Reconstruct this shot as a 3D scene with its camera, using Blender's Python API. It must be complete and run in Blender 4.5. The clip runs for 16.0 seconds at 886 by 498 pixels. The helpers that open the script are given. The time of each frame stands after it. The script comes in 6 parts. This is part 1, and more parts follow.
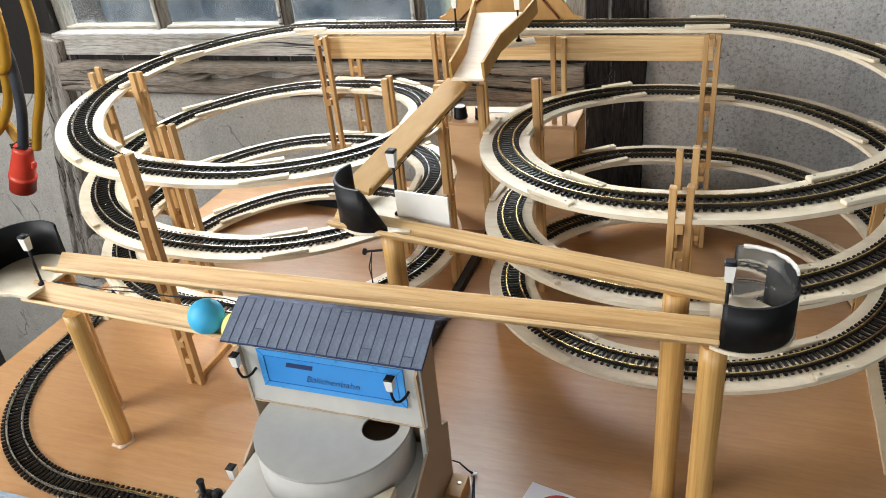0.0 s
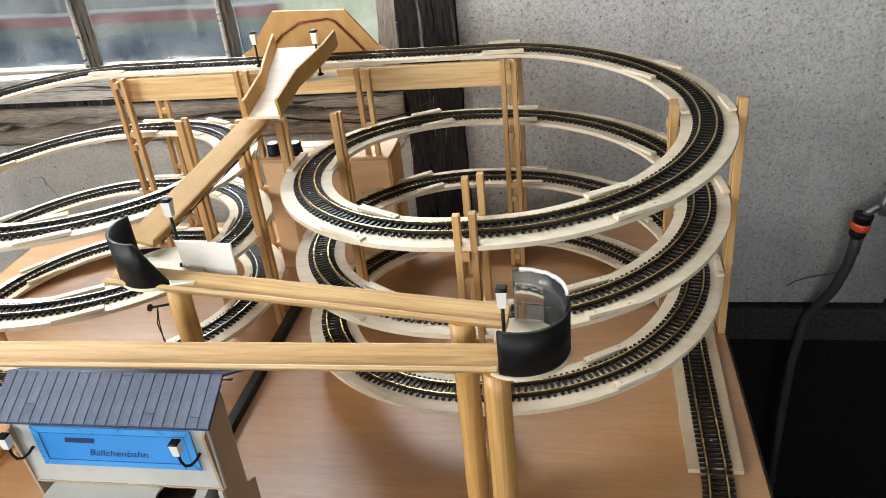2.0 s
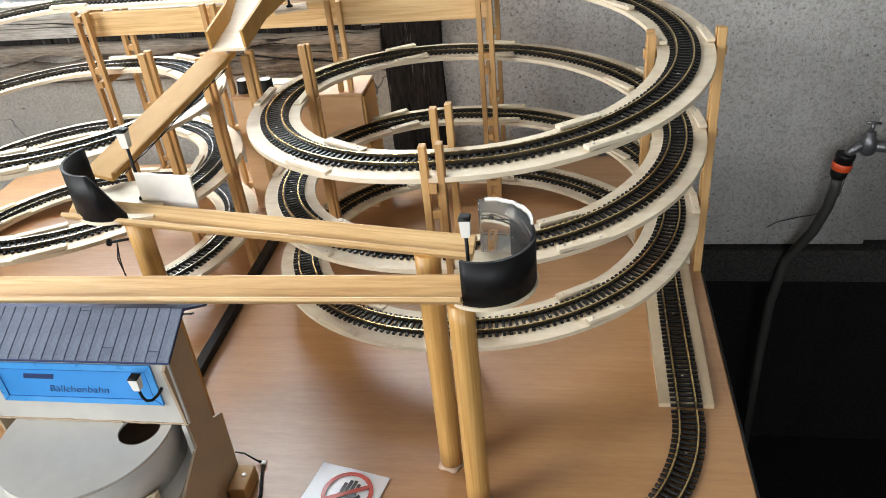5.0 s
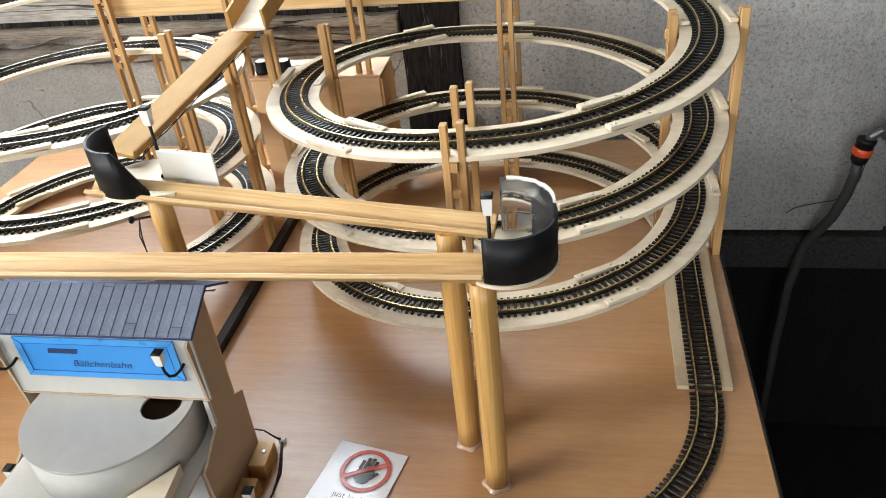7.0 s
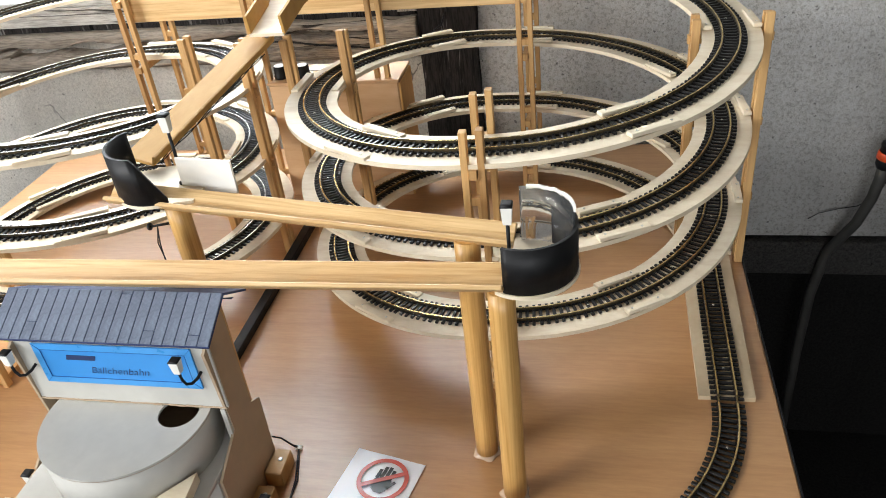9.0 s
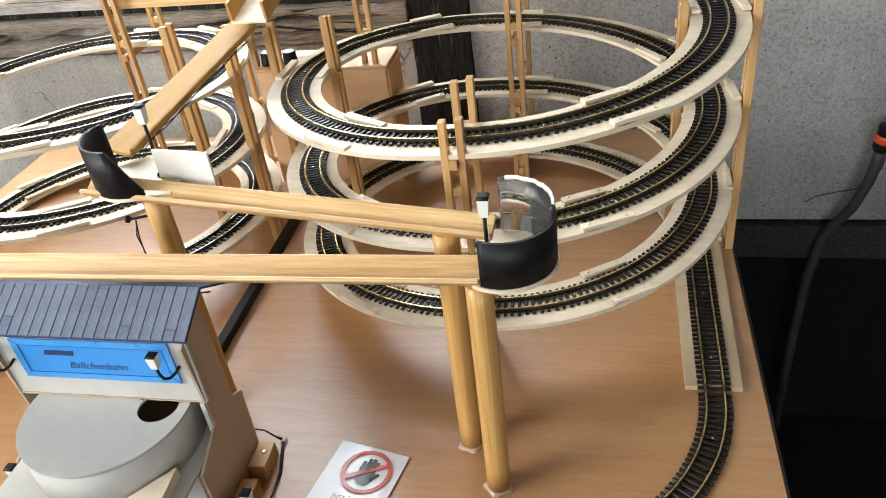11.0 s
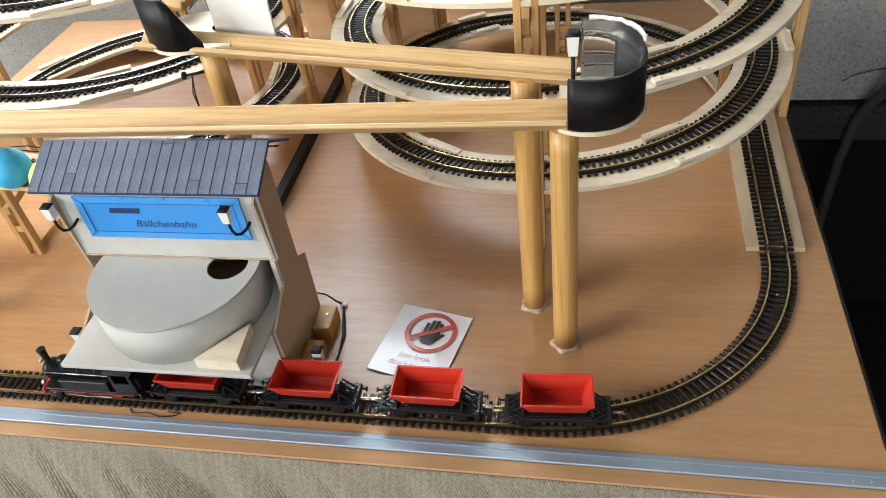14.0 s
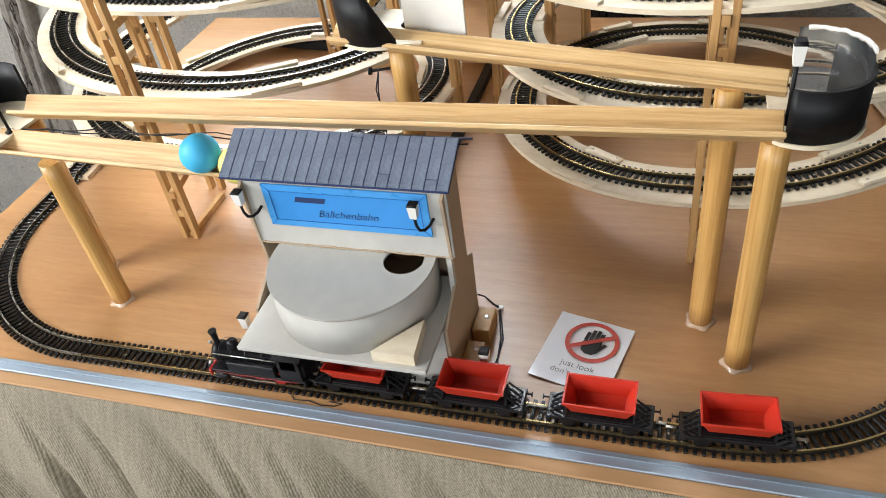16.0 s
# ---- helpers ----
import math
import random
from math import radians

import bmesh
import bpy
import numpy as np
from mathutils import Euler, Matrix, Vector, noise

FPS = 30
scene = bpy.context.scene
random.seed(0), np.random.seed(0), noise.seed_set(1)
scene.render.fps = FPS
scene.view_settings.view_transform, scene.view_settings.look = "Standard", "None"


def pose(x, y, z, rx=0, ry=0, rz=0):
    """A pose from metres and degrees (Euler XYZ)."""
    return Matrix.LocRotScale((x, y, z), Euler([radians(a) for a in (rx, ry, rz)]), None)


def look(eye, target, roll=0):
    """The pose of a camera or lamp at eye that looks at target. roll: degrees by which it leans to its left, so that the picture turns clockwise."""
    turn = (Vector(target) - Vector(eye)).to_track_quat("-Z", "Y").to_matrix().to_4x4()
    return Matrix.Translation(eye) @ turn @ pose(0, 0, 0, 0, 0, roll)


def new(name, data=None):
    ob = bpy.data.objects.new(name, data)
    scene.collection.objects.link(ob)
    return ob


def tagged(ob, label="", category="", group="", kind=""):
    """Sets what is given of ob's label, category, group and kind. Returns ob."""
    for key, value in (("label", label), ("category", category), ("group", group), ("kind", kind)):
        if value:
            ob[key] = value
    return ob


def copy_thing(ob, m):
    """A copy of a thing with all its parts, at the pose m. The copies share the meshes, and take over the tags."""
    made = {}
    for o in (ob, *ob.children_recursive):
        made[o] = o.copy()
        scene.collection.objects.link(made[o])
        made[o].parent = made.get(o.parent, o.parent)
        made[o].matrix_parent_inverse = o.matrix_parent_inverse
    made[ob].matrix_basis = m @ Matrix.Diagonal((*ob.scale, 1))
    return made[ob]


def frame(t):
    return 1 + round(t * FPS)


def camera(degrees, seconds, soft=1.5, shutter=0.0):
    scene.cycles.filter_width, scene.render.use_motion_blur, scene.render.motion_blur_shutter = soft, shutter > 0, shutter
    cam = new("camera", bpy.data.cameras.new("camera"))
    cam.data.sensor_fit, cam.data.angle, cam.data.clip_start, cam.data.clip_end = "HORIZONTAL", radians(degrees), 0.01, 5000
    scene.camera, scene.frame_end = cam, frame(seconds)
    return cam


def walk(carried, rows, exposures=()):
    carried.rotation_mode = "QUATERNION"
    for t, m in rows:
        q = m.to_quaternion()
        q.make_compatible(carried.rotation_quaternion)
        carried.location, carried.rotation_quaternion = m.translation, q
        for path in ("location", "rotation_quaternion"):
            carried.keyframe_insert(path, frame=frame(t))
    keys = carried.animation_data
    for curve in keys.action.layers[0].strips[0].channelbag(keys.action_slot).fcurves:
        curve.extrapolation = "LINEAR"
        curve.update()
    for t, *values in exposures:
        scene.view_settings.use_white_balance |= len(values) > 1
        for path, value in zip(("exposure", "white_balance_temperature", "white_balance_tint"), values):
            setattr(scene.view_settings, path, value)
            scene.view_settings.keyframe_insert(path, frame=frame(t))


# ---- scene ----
cam = camera(59.78, 16.0, soft=0.95)
PATH = [
    (0, (0.0352, -0.3438, 0.5729), (-0.6096, 1.2659, -0.4237), -6.03),
    (0.5, (0.0608, -0.3348, 0.5713), (-0.4726, 1.3077, -0.4374), -5.86),
    (1, (0.0831, -0.3212, 0.5712), (-0.3172, 1.3786, -0.4038), -5.32),
    (1.5, (0.0944, -0.3142, 0.5690), (-0.2598, 1.3900, -0.4159), -5.84),
    (2, (0.1056, -0.3078, 0.5691), (-0.2406, 1.4066, -0.4008), -6.03),
    (2.5, (0.1176, -0.3011, 0.5685), (-0.2013, 1.4152, -0.4074), -6.18),
    (3, (0.1207, -0.2971, 0.5661), (-0.1876, 1.4176, -0.4161), -6.19),
    (3.5, (0.1212, -0.2944, 0.5606), (-0.1883, 1.4149, -0.4307), -6.24),
    (4, (0.1223, -0.2963, 0.5564), (-0.1924, 1.3867, -0.4773), -6.27),
    (4.5, (0.1223, -0.2985, 0.5505), (-0.1905, 1.3665, -0.5125), -5.99),
    (7, (0.1150, -0.3054, 0.5418), (-0.2350, 1.3242, -0.5637), -6.22),
    (7.5, (0.1145, -0.3046, 0.5404), (-0.2378, 1.3269, -0.5616), -6.21),
    (8, (0.1094, -0.3059, 0.5421), (-0.2569, 1.3249, -0.5563), -6.35),
    (10.5, (0.1259, -0.2829, 0.5435), (-0.2827, 1.3214, -0.5786), -7.37),
    (11, (0.1295, -0.2836, 0.5431), (-0.2732, 1.3128, -0.5924), -7.48),
    (11.5, (0.1233, -0.2872, 0.5411), (-0.2871, 1.3069, -0.5948), -7.24),
    (12, (0.1253, -0.2962, 0.5328), (-0.2770, 1.2578, -0.6602), -7.36),
    (12.5, (0.1244, -0.2980, 0.5225), (-0.2595, 1.2169, -0.7256), -6.93),
    (13, (0.1083, -0.3049, 0.5165), (-0.2890, 1.1728, -0.7713), -8.44),
    (13.5, (0.0874, -0.3097, 0.5118), (-0.2961, 1.1541, -0.7960), -8.33),
    (14, (0.0688, -0.3110, 0.5083), (-0.3169, 1.1415, -0.8114), -8.43),
    (14.5, (0.0503, -0.3155, 0.5093), (-0.3774, 1.1339, -0.8008), -8.90),
    (15, (0.0217, -0.3171, 0.5061), (-0.4477, 1.1316, -0.7904), -8.65),
    (15.5, (-0.0004, -0.3250, 0.5081), (-0.5436, 1.0952, -0.7912), -9.47),
    (16, (-0.0150, -0.3286, 0.5106), (-0.5748, 1.1028, -0.7692), -9.05),
]
walk(cam, [(t, look(eye, target, roll)) for t, eye, target, roll in PATH],
     [(0.0, -0.26), (1.5, -0.16), (3.5, -0.06), (8.0, 0.03), (12.0, 0.09), (13.5, 0.02), (16.0, -0.03)])

# ---- light ----
world = bpy.data.worlds.new("world")
scene.world = world
world.use_nodes = True
wn = world.node_tree
sky = wn.nodes.new("ShaderNodeTexSky")
sky.sky_type, sky.sun_disc = "NISHITA", False
sky.sun_elevation, sky.sun_rotation = radians(42), radians(-70)
wn.links.new(sky.outputs[0], wn.nodes["Background"].inputs[0])
wn.nodes["Background"].inputs[1].default_value = 0.12


def area_lamp(name, m, sx, sy, watts, color):
    data = bpy.data.lights.new(name, "AREA")
    data.shape, data.size, data.size_y, data.energy, data.color = "RECTANGLE", sx, sy, watts, color
    ob = new(name, data)
    ob.matrix_world = m
    return ob


WALL_Y = 0.965
area_lamp("window_daylight", look((-0.84, 1.56, 1.16), (-0.62, 0.25, 0.0)), 1.30, 1.15, 58, (0.90, 0.95, 1.0))
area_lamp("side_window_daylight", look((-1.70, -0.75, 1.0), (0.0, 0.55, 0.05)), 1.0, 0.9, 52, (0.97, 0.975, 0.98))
# added fill from the front; no source is known there
area_lamp("front_fill", look((0.20, -2.16, 0.80), (0.20, 0.9, 0.10)), 2.3, 0.84, 34, (0.96, 0.98, 1.0))
scene.view_settings.exposure = 0.0


# ---- materials ----
def nodes_of(name):
    m = bpy.data.materials.new(name)
    m.use_nodes = True
    nt = m.node_tree
    return m, nt, nt.nodes["Principled BSDF"]


def link(nt, a, b):
    nt.links.new(a, b)


def texco(nt, scale=(1, 1, 1), rot=(0, 0, 0), kind="Object"):
    tc, mp = nt.nodes.new("ShaderNodeTexCoord"), nt.nodes.new("ShaderNodeMapping")
    link(nt, tc.outputs[kind], mp.inputs[0])
    mp.inputs["Scale"].default_value = scale
    mp.inputs["Rotation"].default_value = [radians(a) for a in rot]
    return mp.outputs[0]


def noise_tex(nt, vec, scale, detail=4.0, rough=0.55, dist=0.0):
    n = nt.nodes.new("ShaderNodeTexNoise")
    n.inputs["Scale"].default_value, n.inputs["Detail"].default_value = scale, detail
    n.inputs["Roughness"].default_value, n.inputs["Distortion"].default_value = rough, dist
    link(nt, vec, n.inputs["Vector"])
    return n.outputs["Fac"]


def ramp(nt, fac, stops):
    r = nt.nodes.new("ShaderNodeValToRGB")
    while len(r.color_ramp.elements) < len(stops):
        r.color_ramp.elements.new(0.5)
    for e, (p, c) in zip(r.color_ramp.elements, stops):
        e.position, e.color = p, (*c, 1) if len(c) == 3 else c
    link(nt, fac, r.inputs[0])
    return r.outputs[0]


def mix(nt, fac, a, b, mode="MIX"):
    m = nt.nodes.new("ShaderNodeMix")
    m.data_type, m.blend_type = "RGBA", mode
    for sock, v in ((m.inputs[0], fac), (m.inputs[6], a), (m.inputs[7], b)):
        if isinstance(v, (int, float)):
            sock.default_value = v
        elif isinstance(v, tuple):
            sock.default_value = (*v, 1)
        else:
            link(nt, v, sock)
    return m.outputs[2]


def bump(nt, bsdf, height, strength=0.3, dist=0.001):
    b = nt.nodes.new("ShaderNodeBump")
    b.inputs["Strength"].default_value, b.inputs["Distance"].default_value = strength, dist
    link(nt, height, b.inputs["Height"])
    link(nt, b.outputs[0], bsdf.inputs["Normal"])


def random_of(nt):
    return nt.nodes.new("ShaderNodeObjectInfo").outputs["Random"]


def wood(name, light, dark, grain=(1, 18, 18), scale=14.0, rough=0.55, tint=0.12, relief=0.25):
    """Sawn wood with long grain along its x axis, fine pores and a tone of its own for each piece."""
    m, nt, b = nodes_of(name)
    v = texco(nt, grain)
    add = nt.nodes.new("ShaderNodeVectorMath")
    add.operation = "ADD"
    sc = nt.nodes.new("ShaderNodeVectorMath")
    sc.operation = "SCALE"
    comb = nt.nodes.new("ShaderNodeCombineXYZ")
    rnd = random_of(nt)
    link(nt, rnd, comb.inputs[0]), link(nt, rnd, comb.inputs[1]), link(nt, rnd, comb.inputs[2])
    link(nt, comb.outputs[0], sc.inputs[0])
    sc.inputs["Scale"].default_value = 37.0
    link(nt, v, add.inputs[0]), link(nt, sc.outputs[0], add.inputs[1])
    v = add.outputs[0]
    rings = noise_tex(nt, v, scale, 3.0, 0.5, 0.6)
    fine = noise_tex(nt, v, scale * 7, 3.0, 0.6)
    col = ramp(nt, rings, [(0.32, light), (0.52, tuple(0.5 * (a + c) for a, c in zip(light, dark))), (0.66, dark)])
    col = mix(nt, 0.22, col, ramp(nt, fine, [(0.35, dark), (0.6, light)]))
    col = mix(nt, tint, col, ramp(nt, rnd, [(0, tuple(c * 0.7 for c in dark)), (1, tuple(min(1, c * 1.15) for c in light))]))
    link(nt, col, b.inputs["Base Color"])
    b.inputs["Roughness"].default_value = rough
    bump(nt, b, fine, relief, 0.0004)
    return m


def plain(name, color, rough=0.5, metal=0.0, var=0.15, scale=60.0, relief=0.1, dist=0.0005, spec=0.5):
    """Paint, plastic, metal or card with faint mottling at two scales."""
    m, nt, b = nodes_of(name)
    v = texco(nt)
    n1, n2 = noise_tex(nt, v, scale * 0.15, 3.0), noise_tex(nt, v, scale, 5.0)
    lo, hi = tuple(c * (1 - var) for c in color), tuple(min(1, c * (1 + var)) for c in color)
    col = mix(nt, 0.5, ramp(nt, n1, [(0.3, lo), (0.7, hi)]), ramp(nt, n2, [(0.3, lo), (0.7, hi)]))
    link(nt, col, b.inputs["Base Color"])
    link(nt, ramp(nt, n2, [(0.2, (rough * 0.8,) * 3), (0.8, (min(1, rough * 1.2),) * 3)]), b.inputs["Roughness"])
    b.inputs["Metallic"].default_value = metal
    b.inputs["Specular IOR Level"].default_value = spec
    if relief:
        bump(nt, b, n2, relief, dist)
    return m


M = {}
M["pine"] = wood("pine", (0.76, 0.54, 0.27), (0.50, 0.28, 0.095), (1.2, 38, 38), 9.0, 0.5, 0.15)
M["tan_ply"] = wood("tan_plywood", (0.50, 0.290, 0.078), (0.42, 0.225, 0.050), (3, 9, 9), 8.0, 0.68, 0.15, 0.12)
M["slat"] = wood("slat", (0.62, 0.385, 0.155), (0.37, 0.185, 0.060), (26, 26, 1.2), 10.0, 0.58, 0.42)
M["pole"] = wood("pole", (0.66, 0.395, 0.135), (0.42, 0.215, 0.055), (58, 58, 1.1), 6.0, 0.38, 0.12)
M["ply"] = wood("ply", (0.80, 0.71, 0.54), (0.67, 0.55, 0.38), (3, 9, 9), 10.0, 0.6, 0.2, 0.12)
M["plank"] = wood("plank_plywood", (0.62, 0.50, 0.33), (0.52, 0.39, 0.24), (3, 3, 9), 10.0, 0.6, 0.2, 0.12)
M["box_ply"] = wood("box_ply", (0.66, 0.43, 0.235), (0.56, 0.33, 0.16), (2, 2, 12), 5.0, 0.6, 0.15, 0.12)
M["orange_ply"] = wood("orange_plywood", (0.58, 0.325, 0.105), (0.46, 0.235, 0.066), (9, 9, 2), 6.0, 0.6, 0.15, 0.12)
M["lipping"] = wood("wooden_lipping", (0.46, 0.265, 0.125), (0.38, 0.205, 0.085), (1.5, 20, 20), 6.0, 0.65, 0.1, 0.1)
M["black"] = plain("black_plastic", (0.007, 0.007, 0.0075), 0.52, 0, 0.4, 90, 0.35, 0.0008, 0.3)
M["sleeper"] = plain("sleeper_plastic", (0.0075, 0.0070, 0.0066), 0.36, 0, 0.3, 200, 0.0, 0.0005, 0.45)
M["brass"] = plain("brass_rail", (0.62, 0.47, 0.22), 0.26, 0.95, 0.2, 150, 0.0)
M["steel"] = plain("nickel_rail", (0.70, 0.67, 0.61), 0.28, 0.9, 0.15, 150, 0.0)
M["rail_side"] = plain("browned_rail_side", (0.085, 0.062, 0.032), 0.4, 0.6, 0.2, 150, 0.0)
M["screw"] = plain("screw_zinc", (0.7, 0.68, 0.62), 0.3, 1.0, 0.1, 300, 0.0)
M["white"] = plain("lamp_white", (0.82, 0.80, 0.74), 0.4, 0, 0.05, 80, 0.0)
M["card"] = plain("grey_card", (0.485, 0.472, 0.428), 0.75, 0, 0.10, 70, 0.30, 0.0007)
M["brown_card"] = plain("brown_card", (0.40, 0.30, 0.20), 0.75, 0, 0.1, 120, 0.2)
M["alu"] = plain("aluminium_strip", (0.37, 0.44, 0.51), 0.58, 0.7, 0.06, 50, 0.05)
M["red"] = plain("red_plastic", (0.50, 0.026, 0.010), 0.38, 0, 0.12, 80, 0.05)
M["glue"] = plain("clear_glue", (0.56, 0.41, 0.29), 0.18, 0, 0.1, 200, 0.4)


def table_material():
    """Beech print: long fine streaks, short flecks across the board, a few broader growth bands."""
    m, nt, b = nodes_of("beech_laminate")
    v = texco(nt, (1.0, 16, 16))
    bands, streak, flecks = noise_tex(nt, v, 1.7, 4.0, 0.55, 0.7), noise_tex(nt, v, 9, 5.0, 0.65, 0.3), noise_tex(nt, texco(nt, (14, 90, 90)), 4.0, 3.0, 0.6)
    v2 = texco(nt, (1, 1, 1))
    blot = noise_tex(nt, v2, 2.2, 3.0)
    col = ramp(nt, bands, [(0.32, (0.500, 0.275, 0.116)), (0.52, (0.455, 0.238, 0.094)), (0.68, (0.395, 0.195, 0.072))])
    col = mix(nt, 0.32, col, ramp(nt, streak, [(0.36, (0.330, 0.155, 0.054)), (0.64, (0.545, 0.315, 0.142))]))
    col = mix(nt, 0.14, col, ramp(nt, flecks, [(0.40, (0.280, 0.125, 0.045)), (0.58, (0.540, 0.310, 0.140))]))
    col = mix(nt, 0.16, col, ramp(nt, blot, [(0.3, (0.400, 0.196, 0.076)), (0.7, (0.530, 0.305, 0.138))]))
    link(nt, col, b.inputs["Base Color"])
    link(nt, ramp(nt, noise_tex(nt, v2, 9, 4), [(0.3, (0.33,) * 3), (0.7, (0.39,) * 3)]), b.inputs["Roughness"])
    b.inputs["Specular IOR Level"].default_value = 1.0
    bump(nt, b, streak, 0.05, 0.0003)
    return m


M["table"] = table_material()


def concrete(name, light, dark, low, damp_shade=None, grain=0.5, cracked=False):
    """Cast concrete or plaster: broad clouds, sandy grain, sparse pits; a given middle and reach add a dark patch, part
    wet stain, part painted falloff of light; cracked: thin wandering cracks.
    """
    m, nt, b = nodes_of(name)
    v = texco(nt)
    big, mid, fine = noise_tex(nt, v, 2.1, 7, 0.62, 0.5), noise_tex(nt, v, 26, 6, 0.7), noise_tex(nt, v, 190, 5, 0.8)
    marks = noise_tex(nt, texco(nt, (1, 1, 7)), 4, 6, 0.65, 0.9)
    col = ramp(nt, big, [(0.30, tuple(0.55 * a + 0.45 * c for a, c in zip(dark, light))), (0.5, tuple(0.3 * a + 0.7 * c for a, c in zip(dark, light))), (0.72, light)])
    col = mix(nt, 0.20, col, ramp(nt, mid, [(0.34, low), (0.48, dark), (0.66, light)]))
    col = mix(nt, 0.16, col, ramp(nt, marks, [(0.34, low), (0.48, dark), (0.7, light)]))
    col = mix(nt, grain, col, ramp(nt, fine, [(0.39, low), (0.47, dark), (0.56, tuple(min(0.9, c * 1.2) for c in light))]))
    drips = noise_tex(nt, texco(nt, (11, 11, 1.3)), 1.4, 6, 0.7, 0.6)
    col = mix(nt, 0.2, col, ramp(nt, drips, [(0.36, (0.55, 0.545, 0.535)), (0.50, (1, 1, 1))]), "MULTIPLY")
    height = mix(nt, 0.75, mid, fine)
    for scale, size, share in ((13, 0.070, 0.90), (40, 0.13, 0.87), (88, 0.19, 0.72)):
        vo = nt.nodes.new("ShaderNodeTexVoronoi")
        vo.inputs["Scale"].default_value = scale
        wig = nt.nodes.new("ShaderNodeVectorMath")
        wig.operation = "MULTIPLY_ADD"
        nv = nt.nodes.new("ShaderNodeTexNoise")
        nv.inputs["Scale"].default_value = scale * 3
        link(nt, v, nv.inputs["Vector"])
        link(nt, nv.outputs["Color"], wig.inputs[0])
        wig.inputs[1].default_value = (0.65 / scale,) * 3
        link(nt, v, wig.inputs[2])
        link(nt, wig.outputs[0], vo.inputs["Vector"])
        sep = nt.nodes.new("ShaderNodeSeparateColor")
        link(nt, vo.outputs["Color"], sep.inputs[0])
        chosen = ramp(nt, sep.outputs[0], [(share, (0, 0, 0)), (share + 0.02, (1, 1, 1))])
        pit = mix(nt, chosen, (1, 1, 1), ramp(nt, vo.outputs["Distance"], [(size * 0.45, (0.16,) * 3), (size, (1, 1, 1))]))
        col = mix(nt, 0.8, col, pit, "MULTIPLY")
        height = mix(nt, 0.35, height, pit, "MULTIPLY")
    if cracked:
        wander = noise_tex(nt, v, 2.6, 5, 0.6, 0.8)
        where = ramp(nt, noise_tex(nt, v, 3.1, 2), [(0.50, (0, 0, 0)), (0.56, (1, 1, 1))])
        lines = mix(nt, where, (1, 1, 1), ramp(nt, wander, [(0.494, (1, 1, 1)), (0.498, (0.12,) * 3), (0.502, (0.12,) * 3), (0.506, (1, 1, 1))]))
        col = mix(nt, 0.85, col, lines, "MULTIPLY")
        height = mix(nt, 0.5, height, lines, "MULTIPLY")
    # dark patch: part stain by the tap, part the wall's light falloff painted in
    if damp_shade:
        c, reach = damp_shade
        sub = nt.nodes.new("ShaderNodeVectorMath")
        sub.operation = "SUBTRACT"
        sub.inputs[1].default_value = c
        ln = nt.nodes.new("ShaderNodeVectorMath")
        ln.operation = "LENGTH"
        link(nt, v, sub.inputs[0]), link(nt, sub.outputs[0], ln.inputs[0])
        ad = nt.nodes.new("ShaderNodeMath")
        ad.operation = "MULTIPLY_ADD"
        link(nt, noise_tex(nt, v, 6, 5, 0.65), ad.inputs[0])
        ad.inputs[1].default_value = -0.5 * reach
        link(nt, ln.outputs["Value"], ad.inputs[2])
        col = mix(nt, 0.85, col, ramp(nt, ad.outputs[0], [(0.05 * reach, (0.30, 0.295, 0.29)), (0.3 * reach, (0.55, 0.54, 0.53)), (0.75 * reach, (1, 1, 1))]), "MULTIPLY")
    link(nt, col, b.inputs["Base Color"])
    b.inputs["Roughness"].default_value, b.inputs["Specular IOR Level"].default_value = 0.95, 0.12
    bump(nt, b, height, 1.0, 0.0075)
    return m


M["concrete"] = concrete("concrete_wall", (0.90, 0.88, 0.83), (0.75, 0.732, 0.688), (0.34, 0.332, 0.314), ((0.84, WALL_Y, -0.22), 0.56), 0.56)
# near-black stone for the floor and the wall's foot, the ledge a little lighter
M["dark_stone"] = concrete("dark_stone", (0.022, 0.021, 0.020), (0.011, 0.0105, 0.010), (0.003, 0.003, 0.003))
M["dark_ledge"] = concrete("ledge_stone", (0.085, 0.080, 0.075), (0.045, 0.043, 0.041), (0.015, 0.015, 0.015))
M["plaster"] = concrete("pale_plaster", (0.74, 0.705, 0.640), (0.58, 0.545, 0.485), (0.27, 0.24, 0.20), None, 0.28, True)
# for the unseen walls and ceiling, kept dark to cut bounced light
M["shade_plaster"] = concrete("bounce_cut_plaster", (0.12, 0.11, 0.10), (0.085, 0.078, 0.07), (0.045, 0.042, 0.038))


